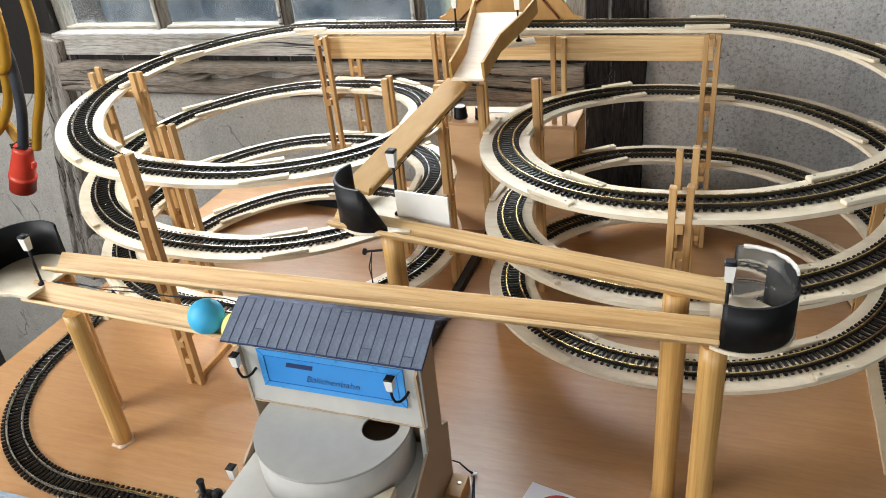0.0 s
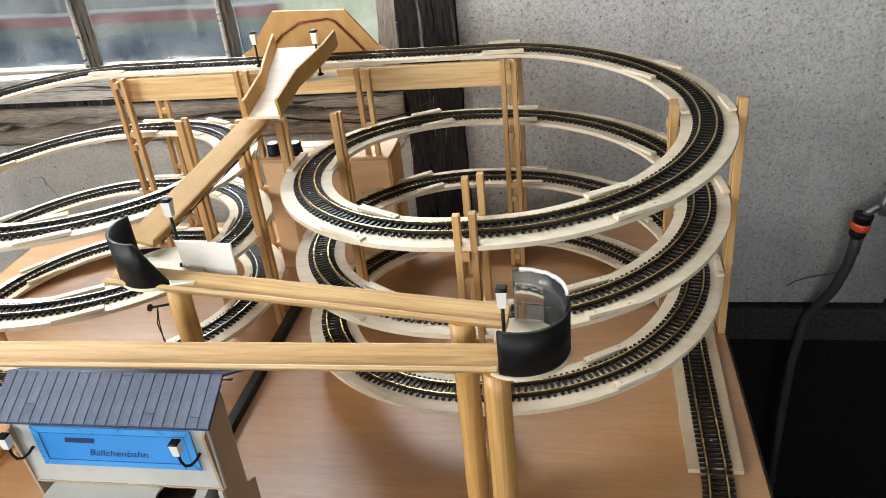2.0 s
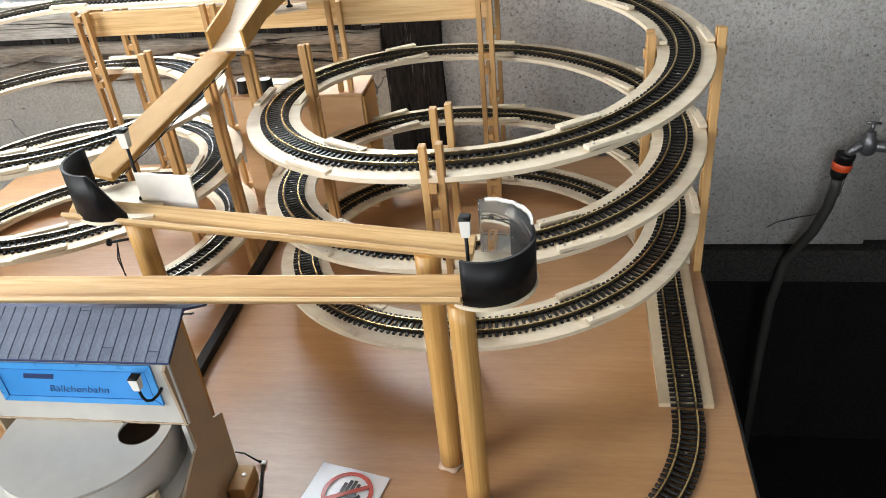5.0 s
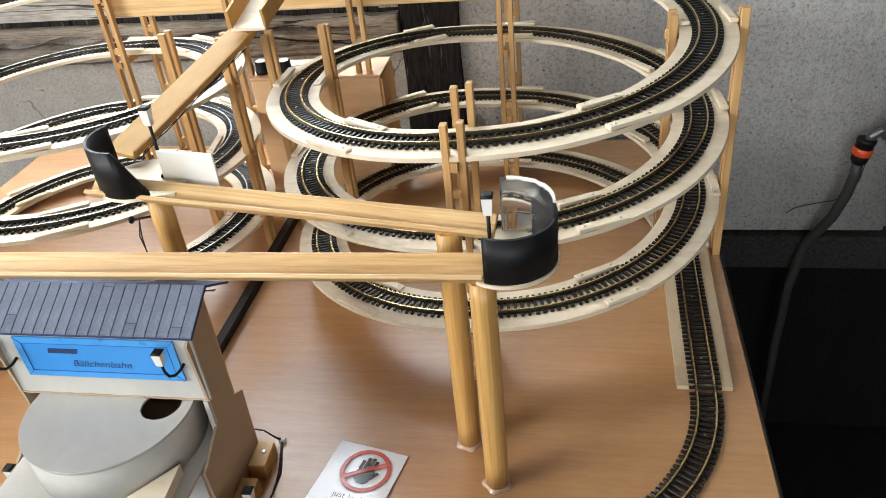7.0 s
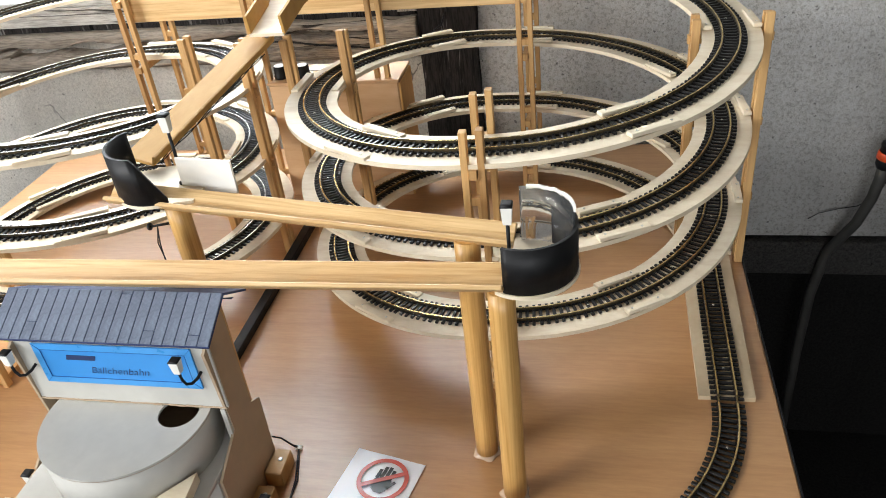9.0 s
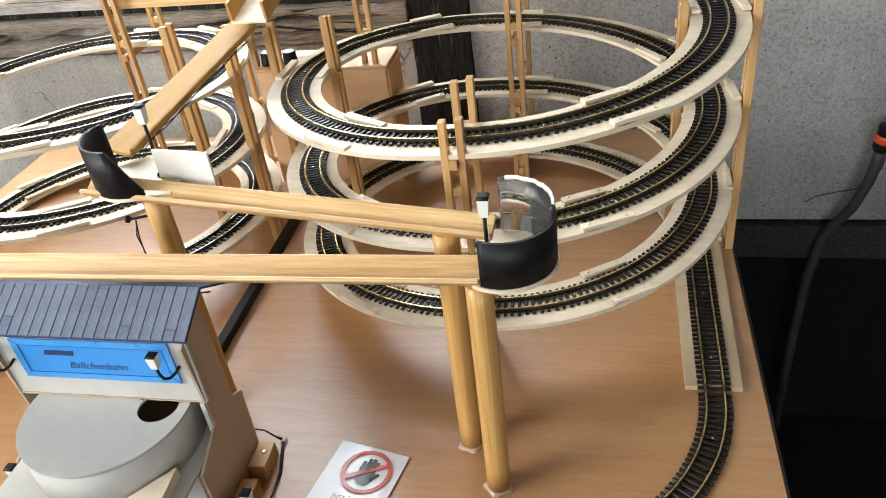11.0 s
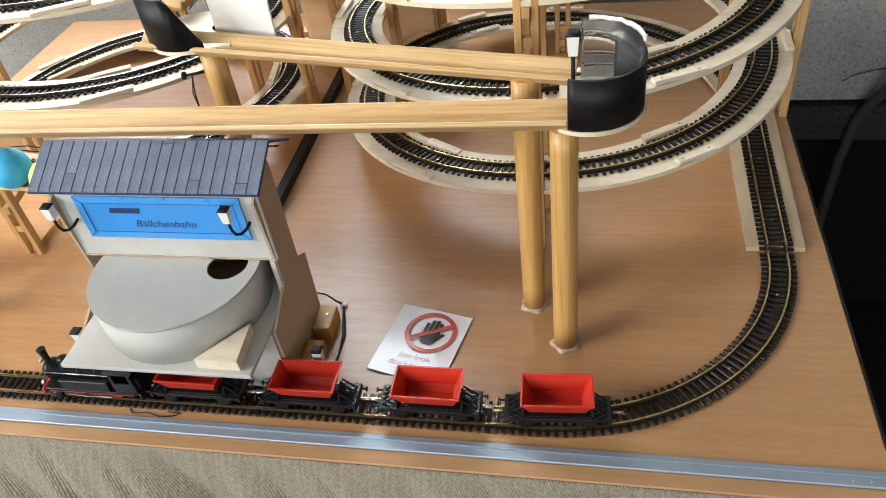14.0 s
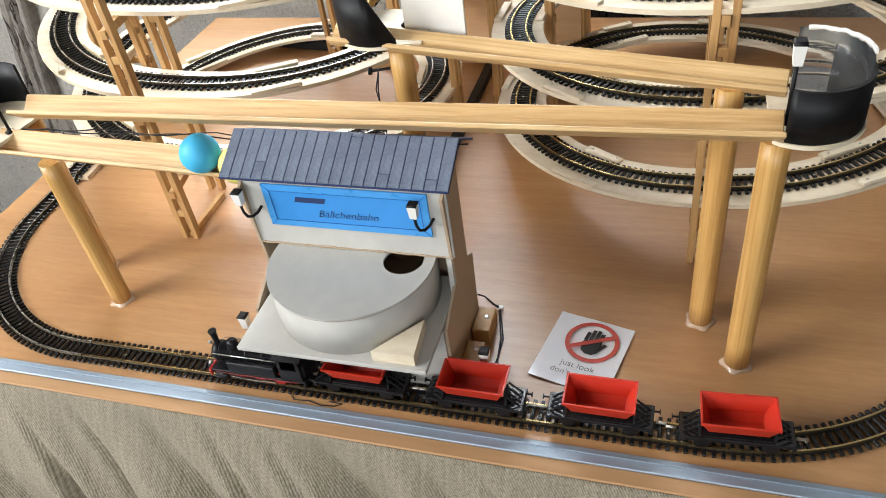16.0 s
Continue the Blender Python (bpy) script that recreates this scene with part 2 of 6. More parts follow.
def weathered(name, light, mid_c, dark, along=0, chalk=0.0):
    """Old timber, grey and split along its grain (along: the axis of the grain); chalk: how far pale lime streaks cover it."""
    m, nt, b = nodes_of(name)
    def st(a, c):
        s = [c, c, c]
        s[along] = a
        return texco(nt, tuple(s))
    grain, fibre, crack, stain = noise_tex(nt, st(1.6, 20), 5, 6, 0.7, 0.5), noise_tex(nt, st(9, 100), 4, 4, 0.65), noise_tex(nt, st(0.5, 13), 1.6, 4, 0.6, 0.25), noise_tex(nt, texco(nt), 6, 5, 0.65)
    col = ramp(nt, grain, [(0.3, dark), (0.48, mid_c), (0.68, light)])
    col = mix(nt, 0.5, col, ramp(nt, fibre, [(0.38, dark), (0.58, tuple(c * 1.25 for c in light))]))
    col = mix(nt, 0.35, col, ramp(nt, stain, [(0.32, dark), (0.52, mid_c), (0.7, light)]))
    lines = ramp(nt, crack, [(0.488, (1, 1, 1)), (0.496, (0.05, 0.045, 0.04)), (0.504, (0.05, 0.045, 0.04)), (0.512, (1, 1, 1))])
    lines = mix(nt, ramp(nt, stain, [(0.44, (0, 0, 0)), (0.54, (1, 1, 1))]), (1, 1, 1), lines)
    col = mix(nt, 0.95, col, lines, "MULTIPLY")
    if chalk:
        streaks = noise_tex(nt, st(1.6, 26), 2.2, 5, 0.7, 0.3)
        col = mix(nt, ramp(nt, streaks, [(0.60, (0, 0, 0)), (0.70, (chalk,) * 3)]), col, (0.42, 0.40, 0.37))
    link(nt, col, b.inputs["Base Color"])
    b.inputs["Roughness"].default_value, b.inputs["Specular IOR Level"].default_value = 0.9, 0.15
    bump(nt, b, mix(nt, 0.5, lines, mix(nt, 0.5, grain, fibre)), 0.9, 0.004)
    return m


M["brown_boards"] = wood("dark_brown_boards", (0.014, 0.010, 0.007), (0.005, 0.004, 0.003), (12, 12, 1), 4, 0.8, 0.2, 0.8)
M["old_wood"] = weathered("weathered_beam", (0.41, 0.358, 0.300), (0.265, 0.225, 0.183), (0.085, 0.067, 0.050))
M["old_post"] = weathered("weathered_upright", (0.44, 0.405, 0.36), (0.28, 0.25, 0.215), (0.10, 0.085, 0.068), 2)
M["frame_wood"] = weathered("peeling_sill_paint", (0.50, 0.46, 0.39), (0.33, 0.295, 0.235), (0.12, 0.10, 0.07))
M["dusty_sill"] = weathered("dusty_white_sill", (0.66, 0.645, 0.60), (0.50, 0.475, 0.43), (0.19, 0.16, 0.12))
M["sash"] = weathered("peeling_sash_paint", (0.36, 0.345, 0.30), (0.26, 0.245, 0.21), (0.13, 0.115, 0.095), 2)
M["dark_sash"] = weathered("bare_dark_sash", (0.17, 0.145, 0.12), (0.10, 0.084, 0.068), (0.04, 0.033, 0.026), 2)
M["dark_wood"] = weathered("tarred_post", (0.050, 0.043, 0.040), (0.018, 0.016, 0.015), (0.005, 0.005, 0.005), 2, 0.6)


# ---- mesh helpers ----
def add_box(bm, c, s, rot=None, bevel=0.0):
    """A box of size s round c, with its edges taken off by bevel; rot: a 3x3 turn."""
    r = bmesh.ops.create_cube(bm, size=1.0)
    vs = r["verts"]
    for v in vs:
        v.co = Vector((v.co.x * s[0], v.co.y * s[1], v.co.z * s[2]))
    if bevel:
        es = list({e for v in vs for e in v.link_edges})
        out = bmesh.ops.bevel(bm, geom=es, offset=bevel, segments=1, affect="EDGES", profile=0.5)
        vs = list({v for f in out["faces"] for v in f.verts} | {v for v in vs if v.is_valid})
    for v in vs:
        v.co = (rot @ v.co if rot else v.co) + Vector(c)
    return vs


def add_bar(bm, a, b, w, h, up=(0, 0, 1), bevel=0.0):
    """A straight bar of section w x h from a to b."""
    a, b = Vector(a), Vector(b)
    x = (b - a).normalized()
    y = Vector(up).cross(x).normalized()
    z = x.cross(y)
    return add_box(bm, (a + b) / 2, ((b - a).length, w, h), Matrix((x, y, z)).transposed(), bevel)


def add_tube(bm, pts, r, sides=10, caps=True, taper=None):
    """A round tube along pts; taper: one radius a point."""
    pts = [Vector(p) for p in pts]
    rings, ref = [], None
    for i, p in enumerate(pts):
        t = (pts[min(i + 1, len(pts) - 1)] - pts[max(i - 1, 0)]).normalized()
        ref = ref or (Vector((0, 0, 1)) if abs(t.z) < 0.9 else Vector((1, 0, 0)))
        x = (ref - t * ref.dot(t)).normalized()
        ref, y = x, t.cross(x)
        rr = taper[i] if taper else r
        rings.append([bm.verts.new(p + rr * (math.cos(a) * x + math.sin(a) * y)) for a in (2 * math.pi * k / sides for k in range(sides))])
    for q, s in zip(rings, rings[1:]):
        for k in range(sides):
            bm.faces.new((q[k], q[(k + 1) % sides], s[(k + 1) % sides], s[k])).smooth = True
    if caps:
        bm.faces.new(rings[0][::-1]), bm.faces.new(rings[-1])
    return rings


def add_lathe(bm, profile, c=(0, 0, 0), sides=24, rot=None):
    """A turned body: profile of (radius, height) round the z axis."""
    rings = []
    for r, z in profile:
        ring = []
        for k in range(sides):
            a = 2 * math.pi * k / sides
            p = Vector((r * math.cos(a), r * math.sin(a), z))
            ring.append(bm.verts.new((rot @ p if rot else p) + Vector(c)))
        rings.append(ring)
    for q, s in zip(rings, rings[1:]):
        for k in range(sides):
            bm.faces.new((q[k], q[(k + 1) % sides], s[(k + 1) % sides], s[k])).smooth = True
    bm.faces.new(rings[0][::-1]), bm.faces.new(rings[-1])


def add_prism(bm, outline, axis, lo, hi):
    """A plate: a closed outline (two coordinates) pushed along an axis from lo to hi."""
    def at(p, d):
        q = [p[0], p[1]]
        q.insert(axis, d)
        return bm.verts.new(q)
    a, b = [at(p, lo) for p in outline], [at(p, hi) for p in outline]
    n = len(outline)
    for k in range(n):
        bm.faces.new((a[k], a[(k + 1) % n], b[(k + 1) % n], b[k]))
    bm.faces.new(a[::-1]), bm.faces.new(b)


def mesh_of(name, bm, material):
    bmesh.ops.recalc_face_normals(bm, faces=bm.faces)
    me = bpy.data.meshes.new(name)
    bm.to_mesh(me)
    bm.free()
    for mt in material if isinstance(material, (list, tuple)) else [material]:
        me.materials.append(mt)
    return me


def part(name, bm, material, parent=None, label="", m=None):
    ob = new(name, mesh_of(name, bm, material))
    if parent:
        ob.parent = parent
    if m is not None:
        ob.matrix_basis = m
    return tagged(ob, label)


def thing(name, label, category, group="", kind="", at=None):
    ob = new(name)
    ob.empty_display_size = 0.02
    if at:
        ob.location = at
    return tagged(ob, label, category, group, kind)


def bm_new():
    return bmesh.new()


def rz(a):
    return Matrix.Rotation(a, 3, "Z")


# ---- the room ----
def structure(name, bm, material, label):
    return tagged(new(name, mesh_of(name, bm, material)), label, name.split("_")[0], kind="structure")


FLOOR_Z = -0.80
WIN = (-1.34, -0.205, 0.215, 1.46)   # the window's opening: x from, to, z from, to
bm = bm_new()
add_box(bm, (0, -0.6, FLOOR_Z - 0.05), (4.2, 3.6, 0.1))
structure("floor", bm, M["dark_stone"], "near-black concrete workshop floor")
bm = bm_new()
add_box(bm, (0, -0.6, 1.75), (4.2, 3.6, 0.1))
structure("ceiling", bm, M["shade_plaster"], "unseen plaster workshop ceiling, dark to cut bounced light")

T = 0.16
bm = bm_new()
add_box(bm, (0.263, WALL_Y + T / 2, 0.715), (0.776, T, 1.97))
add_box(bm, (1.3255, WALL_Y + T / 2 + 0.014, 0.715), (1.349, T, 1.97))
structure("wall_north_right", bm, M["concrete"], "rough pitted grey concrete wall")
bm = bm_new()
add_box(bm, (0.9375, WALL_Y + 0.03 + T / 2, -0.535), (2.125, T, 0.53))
structure("wall_north_foot", bm, M["dark_stone"], "near-black masonry at the wall's foot")
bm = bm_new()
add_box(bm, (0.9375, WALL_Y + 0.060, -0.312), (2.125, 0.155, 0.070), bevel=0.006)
structure("wall_north_ledge", bm, M["dark_ledge"], "dark stone ledge along the wall")
bm = bm_new()
add_box(bm, (-1.1225, WALL_Y + T / 2 + 0.004, -0.30), (1.985, T, 1.0))
structure("wall_north_left", bm, M["plaster"], "pale cracked plaster wall under the window")
bm = bm_new()
add_box(bm, (-0.74, WALL_Y + T / 2 + 0.002, 1.58), (1.07, T, 0.24))
structure("wall_north_upper", bm, M["plaster"], "pale plaster wall round the window")
bm = bm_new()
add_box(bm, (-1.66, WALL_Y + T / 2 + 0.002, 0.89), (0.64, T, 1.62))
structure("wall_north_boards", bm, M["brown_boards"], "dark brown board wall beside the window")
# the west wall has a window opening; the south wall's wide opening is unseen, added for the front fill lamp
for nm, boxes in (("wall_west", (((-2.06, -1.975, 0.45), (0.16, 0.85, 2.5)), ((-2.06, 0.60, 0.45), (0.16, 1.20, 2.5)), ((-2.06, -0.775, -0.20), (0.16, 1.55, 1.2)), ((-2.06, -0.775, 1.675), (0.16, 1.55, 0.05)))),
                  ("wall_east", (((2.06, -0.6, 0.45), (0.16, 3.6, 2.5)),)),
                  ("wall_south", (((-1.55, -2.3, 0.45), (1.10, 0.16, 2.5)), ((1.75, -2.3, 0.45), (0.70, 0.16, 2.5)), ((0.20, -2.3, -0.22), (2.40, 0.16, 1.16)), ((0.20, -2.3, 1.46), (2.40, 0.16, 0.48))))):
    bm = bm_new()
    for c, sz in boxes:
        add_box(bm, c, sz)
    structure(nm, bm, M["shade_plaster"], "unseen plaster workshop wall, dark to cut bounced light")

# weathered timbers under the sill and the dark post beside them
def timber(name, a, b, w, h, material, label, seed):
    rng = random.Random(seed)
    bm = bm_new()
    a, b = Vector(a), Vector(b)
    n = 40
    x = (b - a).normalized()
    yv = Vector((0, 1, 0))
    zv = x.cross(yv).normalized()
    if zv.z < 0:
        zv = -zv
    ring0 = None
    for i in range(n + 1):
        p = a + (b - a) * i / n
        j = [rng.uniform(-1, 1) * 0.0025 for _ in range(8)]
        q = [bm.verts.new(p + yv * (sy * w / 2 + j[k]) + zv * (sz * h / 2 + j[k + 4])) for k, (sy, sz) in enumerate(((-1, -1), (-1, 1), (1, 1), (1, -1)))]
        if ring0:
            for k in range(4):
                bm.faces.new((ring0[k], ring0[(k + 1) % 4], q[(k + 1) % 4], q[k]))
        else:
            bm.faces.new(q[::-1])
        ring0 = q
    bm.faces.new(ring0)
    ob = new(name, mesh_of(name, bm, material))
    return tagged(ob, label, "timber", kind="structure")


def cracked_beam(name, a, b, h, y, depth, cracks, material, label, seed):
    """An old beam along a-b (x, z) whose face is split by open cracks; cracks: from, to, height at either end (shares of the beam), width, depth."""
    a, b = Vector((a[0], 0, a[1])), Vector((b[0], 0, b[1]))
    ux = (b - a).normalized()
    uz = Vector((-ux.z, 0, ux.x))
    nu, nv = int((b - a).length / 0.004), 30
    bm = bm_new()
    rows = []
    for j in range(nv + 1):
        row = []
        for i in range(nu + 1):
            u, w = i / nu, j / nv
            d = (b - a).length * u
            edge = 0.0035 * noise.noise(Vector((d * 22, 9.0 if w > 0.5 else 2.0, seed)))
            yy = y + 0.004 * noise.noise(Vector((d * 6, w * 5, seed))) + 0.0016 * noise.noise(Vector((d * 20, w * 45, seed + 4)))
            yy += 0.010 * max(0.0, abs(2 * w - 1) - 0.8) / 0.2
            for c0, c1, h0, h1, wd, dp in cracks:
                if c0 < u < c1:
                    s = (u - c0) / (c1 - c0)
                    mid = h0 + (h1 - h0) * s + 0.07 * noise.noise(Vector((d * 9, c0 * 31, seed))) + 0.02 * noise.noise(Vector((d * 40, c0 * 31, seed)))
                    open_w = wd * min(1.0, 5 * s, 5 * (1 - s)) * (0.7 + 0.6 * noise.noise(Vector((d * 14, 3, seed))))
                    q = abs(w - mid) * h / max(1e-4, open_w)
                    if q < 1:
                        yy += 1.5 * dp * (1 - q ** 6)
            p = a + ux * d + uz * ((w - 0.5) * h + edge)
            row.append(bm.verts.new((p.x, yy, p.z)))
        rows.append(row)
    for p, q in zip(rows, rows[1:]):
        for i in range(nu):
            bm.faces.new((p[i], p[i + 1], q[i + 1], q[i])).smooth = True
    rim = rows[0] + [r[-1] for r in rows[1:]] + rows[-1][-2::-1] + [r[0] for r in rows[-2:0:-1]]
    back = [bm.verts.new((v.co.x, y + depth, v.co.z)) for v in rim]
    for k in range(len(rim)):
        n = (k + 1) % len(rim)
        bm.faces.new((rim[n], rim[k], back[k], back[n]))
    bm.faces.new(back)
    return tagged(new(name, mesh_of(name, bm, material)), label, "timber", kind="structure")


cracked_beam("timber_beam", (-1.335, 0.1315), (-0.186, 0.1335), 0.068, WALL_Y - 0.032, 0.05, ((0.02, 0.42, 0.72, 0.60, 0.0072, 0.024), (0.30, 0.62, 0.46, 0.66, 0.0126, 0.030), (0.55, 0.99, 0.60, 0.74, 0.0072, 0.027), (0.05, 0.30, 0.30, 0.22, 0.0045, 0.015), (0.40, 0.85, 0.24, 0.18, 0.0040, 0.012), (0.66, 0.95, 0.40, 0.36, 0.0036, 0.012)), M["old_wood"], "grey weathered split beam under the window sill", 3)
cracked_beam("timber_brace", (-1.482, -0.405), (-1.342, 0.215), 0.066, WALL_Y - 0.030, 0.05, ((0.02, 0.60, 0.80, 0.62, 0.0081, 0.027), (0.25, 0.95, 0.30, 0.42, 0.0072, 0.024), (0.50, 0.98, 0.62, 0.75, 0.0054, 0.018), (0.05, 0.40, 0.40, 0.28, 0.0054, 0.018)), M["old_post"], "pale cracked slanting timber post in the wall", 5)
cracked_beam("timber_foot", (-1.440, -0.322), (-0.85, -0.318), 0.088, WALL_Y - 0.028, 0.05, ((0.05, 0.70, 0.60, 0.45, 0.0072, 0.024), (0.30, 0.95, 0.30, 0.25, 0.0054, 0.018)), M["old_post"], "pale cracked horizontal timber low in the wall", 8)
# black strip put into the gap above the beam as its shade
bm = bm_new()
add_box(bm, (-0.765, WALL_Y - 0.004, 0.171), (1.150, 0.012, 0.016))
tagged(structure("timber_recess", bm, M["dark_wood"], "black strip standing in for the shade above the old beam"))
timber("timber_casing", (-0.200, WALL_Y + 0.006, 0.176), (-0.200, WALL_Y + 0.006, 1.69), 0.05, 0.036, M["old_post"], "grey weathered upright casing beside the window", 9)
timber("timber_post", (-0.140, WALL_Y + 0.012, -0.75), (-0.131, WALL_Y + 0.012, 1.69), 0.07, 0.098, M["dark_wood"], "black tarred upright timber post in the wall", 6)

# window
win = tagged(thing("window_1", "old wooden window with peeling paint and dusty panes", "window", kind="structure"))
x0, x1, z0, z1 = WIN
bm = bm_new()
add_box(bm, ((x0 + x1) / 2, WALL_Y + 0.012, z0 + 0.001), (x1 - x0 - 0.004, 0.050, 0.012), bevel=0.002)
part("window_sill", bm, M["dusty_sill"], win, "white dusty window sill")
bm = bm_new()
add_box(bm, ((x0 + x1) / 2, WALL_Y + 0.004, z0 - 0.0225), (x1 - x0 + 0.03, 0.03, 0.034), bevel=0.002)
part("sill_board", bm, M["dusty_sill"], win, "pale flaking sill board")
def dusty_glass():
    """Window glass with specks of dust and a crust of dirt and cobweb along its foot."""
    m, nt, b = nodes_of("dusty_glass")
    b.inputs["Roughness"].default_value, b.inputs["IOR"].default_value = 0.03, 1.1
    v = texco(nt)
    sep = nt.nodes.new("ShaderNodeSeparateXYZ")
    link(nt, v, sep.inputs[0])
    specks = ramp(nt, noise_tex(nt, texco(nt, (1.3, 1, 0.8)), 210, 5, 0.75), [(0.635, (0, 0, 0)), (0.70, (0.8,) * 3)])
    runs = ramp(nt, noise_tex(nt, texco(nt, (1, 1, 0.12)), 60, 4, 0.6), [(0.5, (0, 0, 0)), (0.8, (0.14,) * 3)])
    film = ramp(nt, noise_tex(nt, v, 9, 5, 0.65), [(0.35, (0.0,) * 3), (0.75, (0.13,) * 3)])
    ad = nt.nodes.new("ShaderNodeMath")
    ad.operation = "MULTIPLY_ADD"
    link(nt, noise_tex(nt, v, 24, 4, 0.6), ad.inputs[0])
    ad.inputs[1].default_value = -0.05
    link(nt, sep.outputs[2], ad.inputs[2])
    foot = ramp(nt, ad.outputs[0], [(0.194, (0.40,) * 3), (0.202, (0.14,) * 3), (0.216, (0, 0, 0))])
    dust = mix(nt, 1.0, mix(nt, 1.0, mix(nt, 1.0, specks, runs, "LIGHTEN"), film, "LIGHTEN"), foot, "LIGHTEN")
    inv = nt.nodes.new("ShaderNodeInvert")
    link(nt, dust, inv.inputs["Color"])
    link(nt, inv.outputs[0], b.inputs["Transmission Weight"])
    b.inputs["Base Color"].default_value = (0.86, 0.88, 0.88, 1)
    tr = nt.nodes.new("ShaderNodeBsdfTranslucent")
    tr.inputs[0].default_value = (0.85, 0.87, 0.88, 1)
    ms = nt.nodes.new("ShaderNodeMixShader")
    half = nt.nodes.new("ShaderNodeMath")
    half.operation = "MULTIPLY"
    half.inputs[1].default_value = 0.012
    link(nt, dust, half.inputs[0]), link(nt, half.outputs[0], ms.inputs[0])
    link(nt, b.outputs[0], ms.inputs[1]), link(nt, tr.outputs[0], ms.inputs[2])
    link(nt, ms.outputs[0], nt.nodes["Material Output"].inputs["Surface"])
    return m


GLASS = dusty_glass()
mull = [x0, -1.074, -0.781, -0.502, x1]
for k, x in enumerate(mull):
    bm = bm_new()
    add_box(bm, (x, WALL_Y + 0.04, (z0 + z1) / 2), (0.034 if k in (0, 4) else 0.015, 0.04 if k in (0, 4) else 0.026, z1 - z0), bevel=0.002)
    part("mullion", bm, M["sash"] if k in (0, 4) else M["dark_sash"], win)
    # pale bead: the mullion's lit left edge, put into the colour
    if k not in (0, 4):
        bm = bm_new()
        add_box(bm, (x - 0.0060, WALL_Y + 0.0225, (z0 + z1) / 2), (0.0060, 0.009, z1 - z0 - 0.004), bevel=0.0015)
        part("lit_edge_bead", bm, M["dusty_sill"], win, "pale bead standing in for the mullion's lit left edge")
for a, b in zip(mull, mull[1:]):
    for zz, hh in ((z0 + 0.006, 0.014), (0.62, 0.024), (z1 - 0.012, 0.024)):
        bm = bm_new()
        add_box(bm, ((a + b) / 2, WALL_Y + 0.04, zz), (b - a - 0.026, 0.034, hh), bevel=0.002)
        part("glazing_bar", bm, M["frame_wood"], win)
    bm = bm_new()
    add_box(bm, ((a + b) / 2, WALL_Y + 0.045, (z0 + z1) / 2), (b - a - 0.026, 0.003, z1 - z0 - 0.02))
    pane = part("pane", bm, GLASS, win)
    pane.visible_shadow = False

# distance seen through the window: a yard, its shade and sunlit east end painted in, with a faded red band along a dark
# wall
m, nt, b = nodes_of("yard_distance")
v = texco(nt)
sep = nt.nodes.new("ShaderNodeSeparateXYZ")
link(nt, v, sep.inputs[0])
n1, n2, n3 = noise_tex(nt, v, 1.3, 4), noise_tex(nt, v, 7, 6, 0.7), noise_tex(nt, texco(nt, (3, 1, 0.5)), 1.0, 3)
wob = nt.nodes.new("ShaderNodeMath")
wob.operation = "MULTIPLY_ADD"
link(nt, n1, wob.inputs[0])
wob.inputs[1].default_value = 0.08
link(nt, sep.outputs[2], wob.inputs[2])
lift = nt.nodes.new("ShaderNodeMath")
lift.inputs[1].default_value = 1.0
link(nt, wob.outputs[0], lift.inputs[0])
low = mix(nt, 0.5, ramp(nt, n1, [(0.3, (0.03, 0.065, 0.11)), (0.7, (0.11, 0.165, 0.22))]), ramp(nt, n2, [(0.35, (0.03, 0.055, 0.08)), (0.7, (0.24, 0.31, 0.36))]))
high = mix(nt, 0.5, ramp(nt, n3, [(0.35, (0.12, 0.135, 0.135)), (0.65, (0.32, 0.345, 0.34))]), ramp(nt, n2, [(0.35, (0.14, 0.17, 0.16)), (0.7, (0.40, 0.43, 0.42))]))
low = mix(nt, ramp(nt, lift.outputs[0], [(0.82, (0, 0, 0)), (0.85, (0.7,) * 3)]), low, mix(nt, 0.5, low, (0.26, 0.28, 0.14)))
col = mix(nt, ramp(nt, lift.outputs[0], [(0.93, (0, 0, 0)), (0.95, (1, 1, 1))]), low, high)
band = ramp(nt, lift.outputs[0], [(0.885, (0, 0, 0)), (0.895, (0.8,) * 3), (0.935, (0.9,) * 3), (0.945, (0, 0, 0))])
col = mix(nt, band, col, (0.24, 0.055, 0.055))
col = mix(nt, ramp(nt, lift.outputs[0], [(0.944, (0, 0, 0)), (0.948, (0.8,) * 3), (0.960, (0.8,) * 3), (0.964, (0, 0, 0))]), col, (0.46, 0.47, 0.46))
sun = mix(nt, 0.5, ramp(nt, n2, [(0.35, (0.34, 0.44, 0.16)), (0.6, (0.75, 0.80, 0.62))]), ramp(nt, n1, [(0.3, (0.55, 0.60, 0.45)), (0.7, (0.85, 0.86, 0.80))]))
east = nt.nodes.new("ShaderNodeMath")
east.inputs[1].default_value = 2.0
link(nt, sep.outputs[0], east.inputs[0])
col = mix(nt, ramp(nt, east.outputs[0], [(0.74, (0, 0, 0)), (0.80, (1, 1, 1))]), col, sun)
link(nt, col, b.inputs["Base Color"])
# the yard glows by emission in place of daylight falling on it
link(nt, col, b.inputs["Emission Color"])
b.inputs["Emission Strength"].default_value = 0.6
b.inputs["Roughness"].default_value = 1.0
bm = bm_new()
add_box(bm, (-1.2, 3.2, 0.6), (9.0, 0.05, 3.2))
structure("backdrop", bm, m, "blurred grey yard outside the window, glowing in place of daylight")

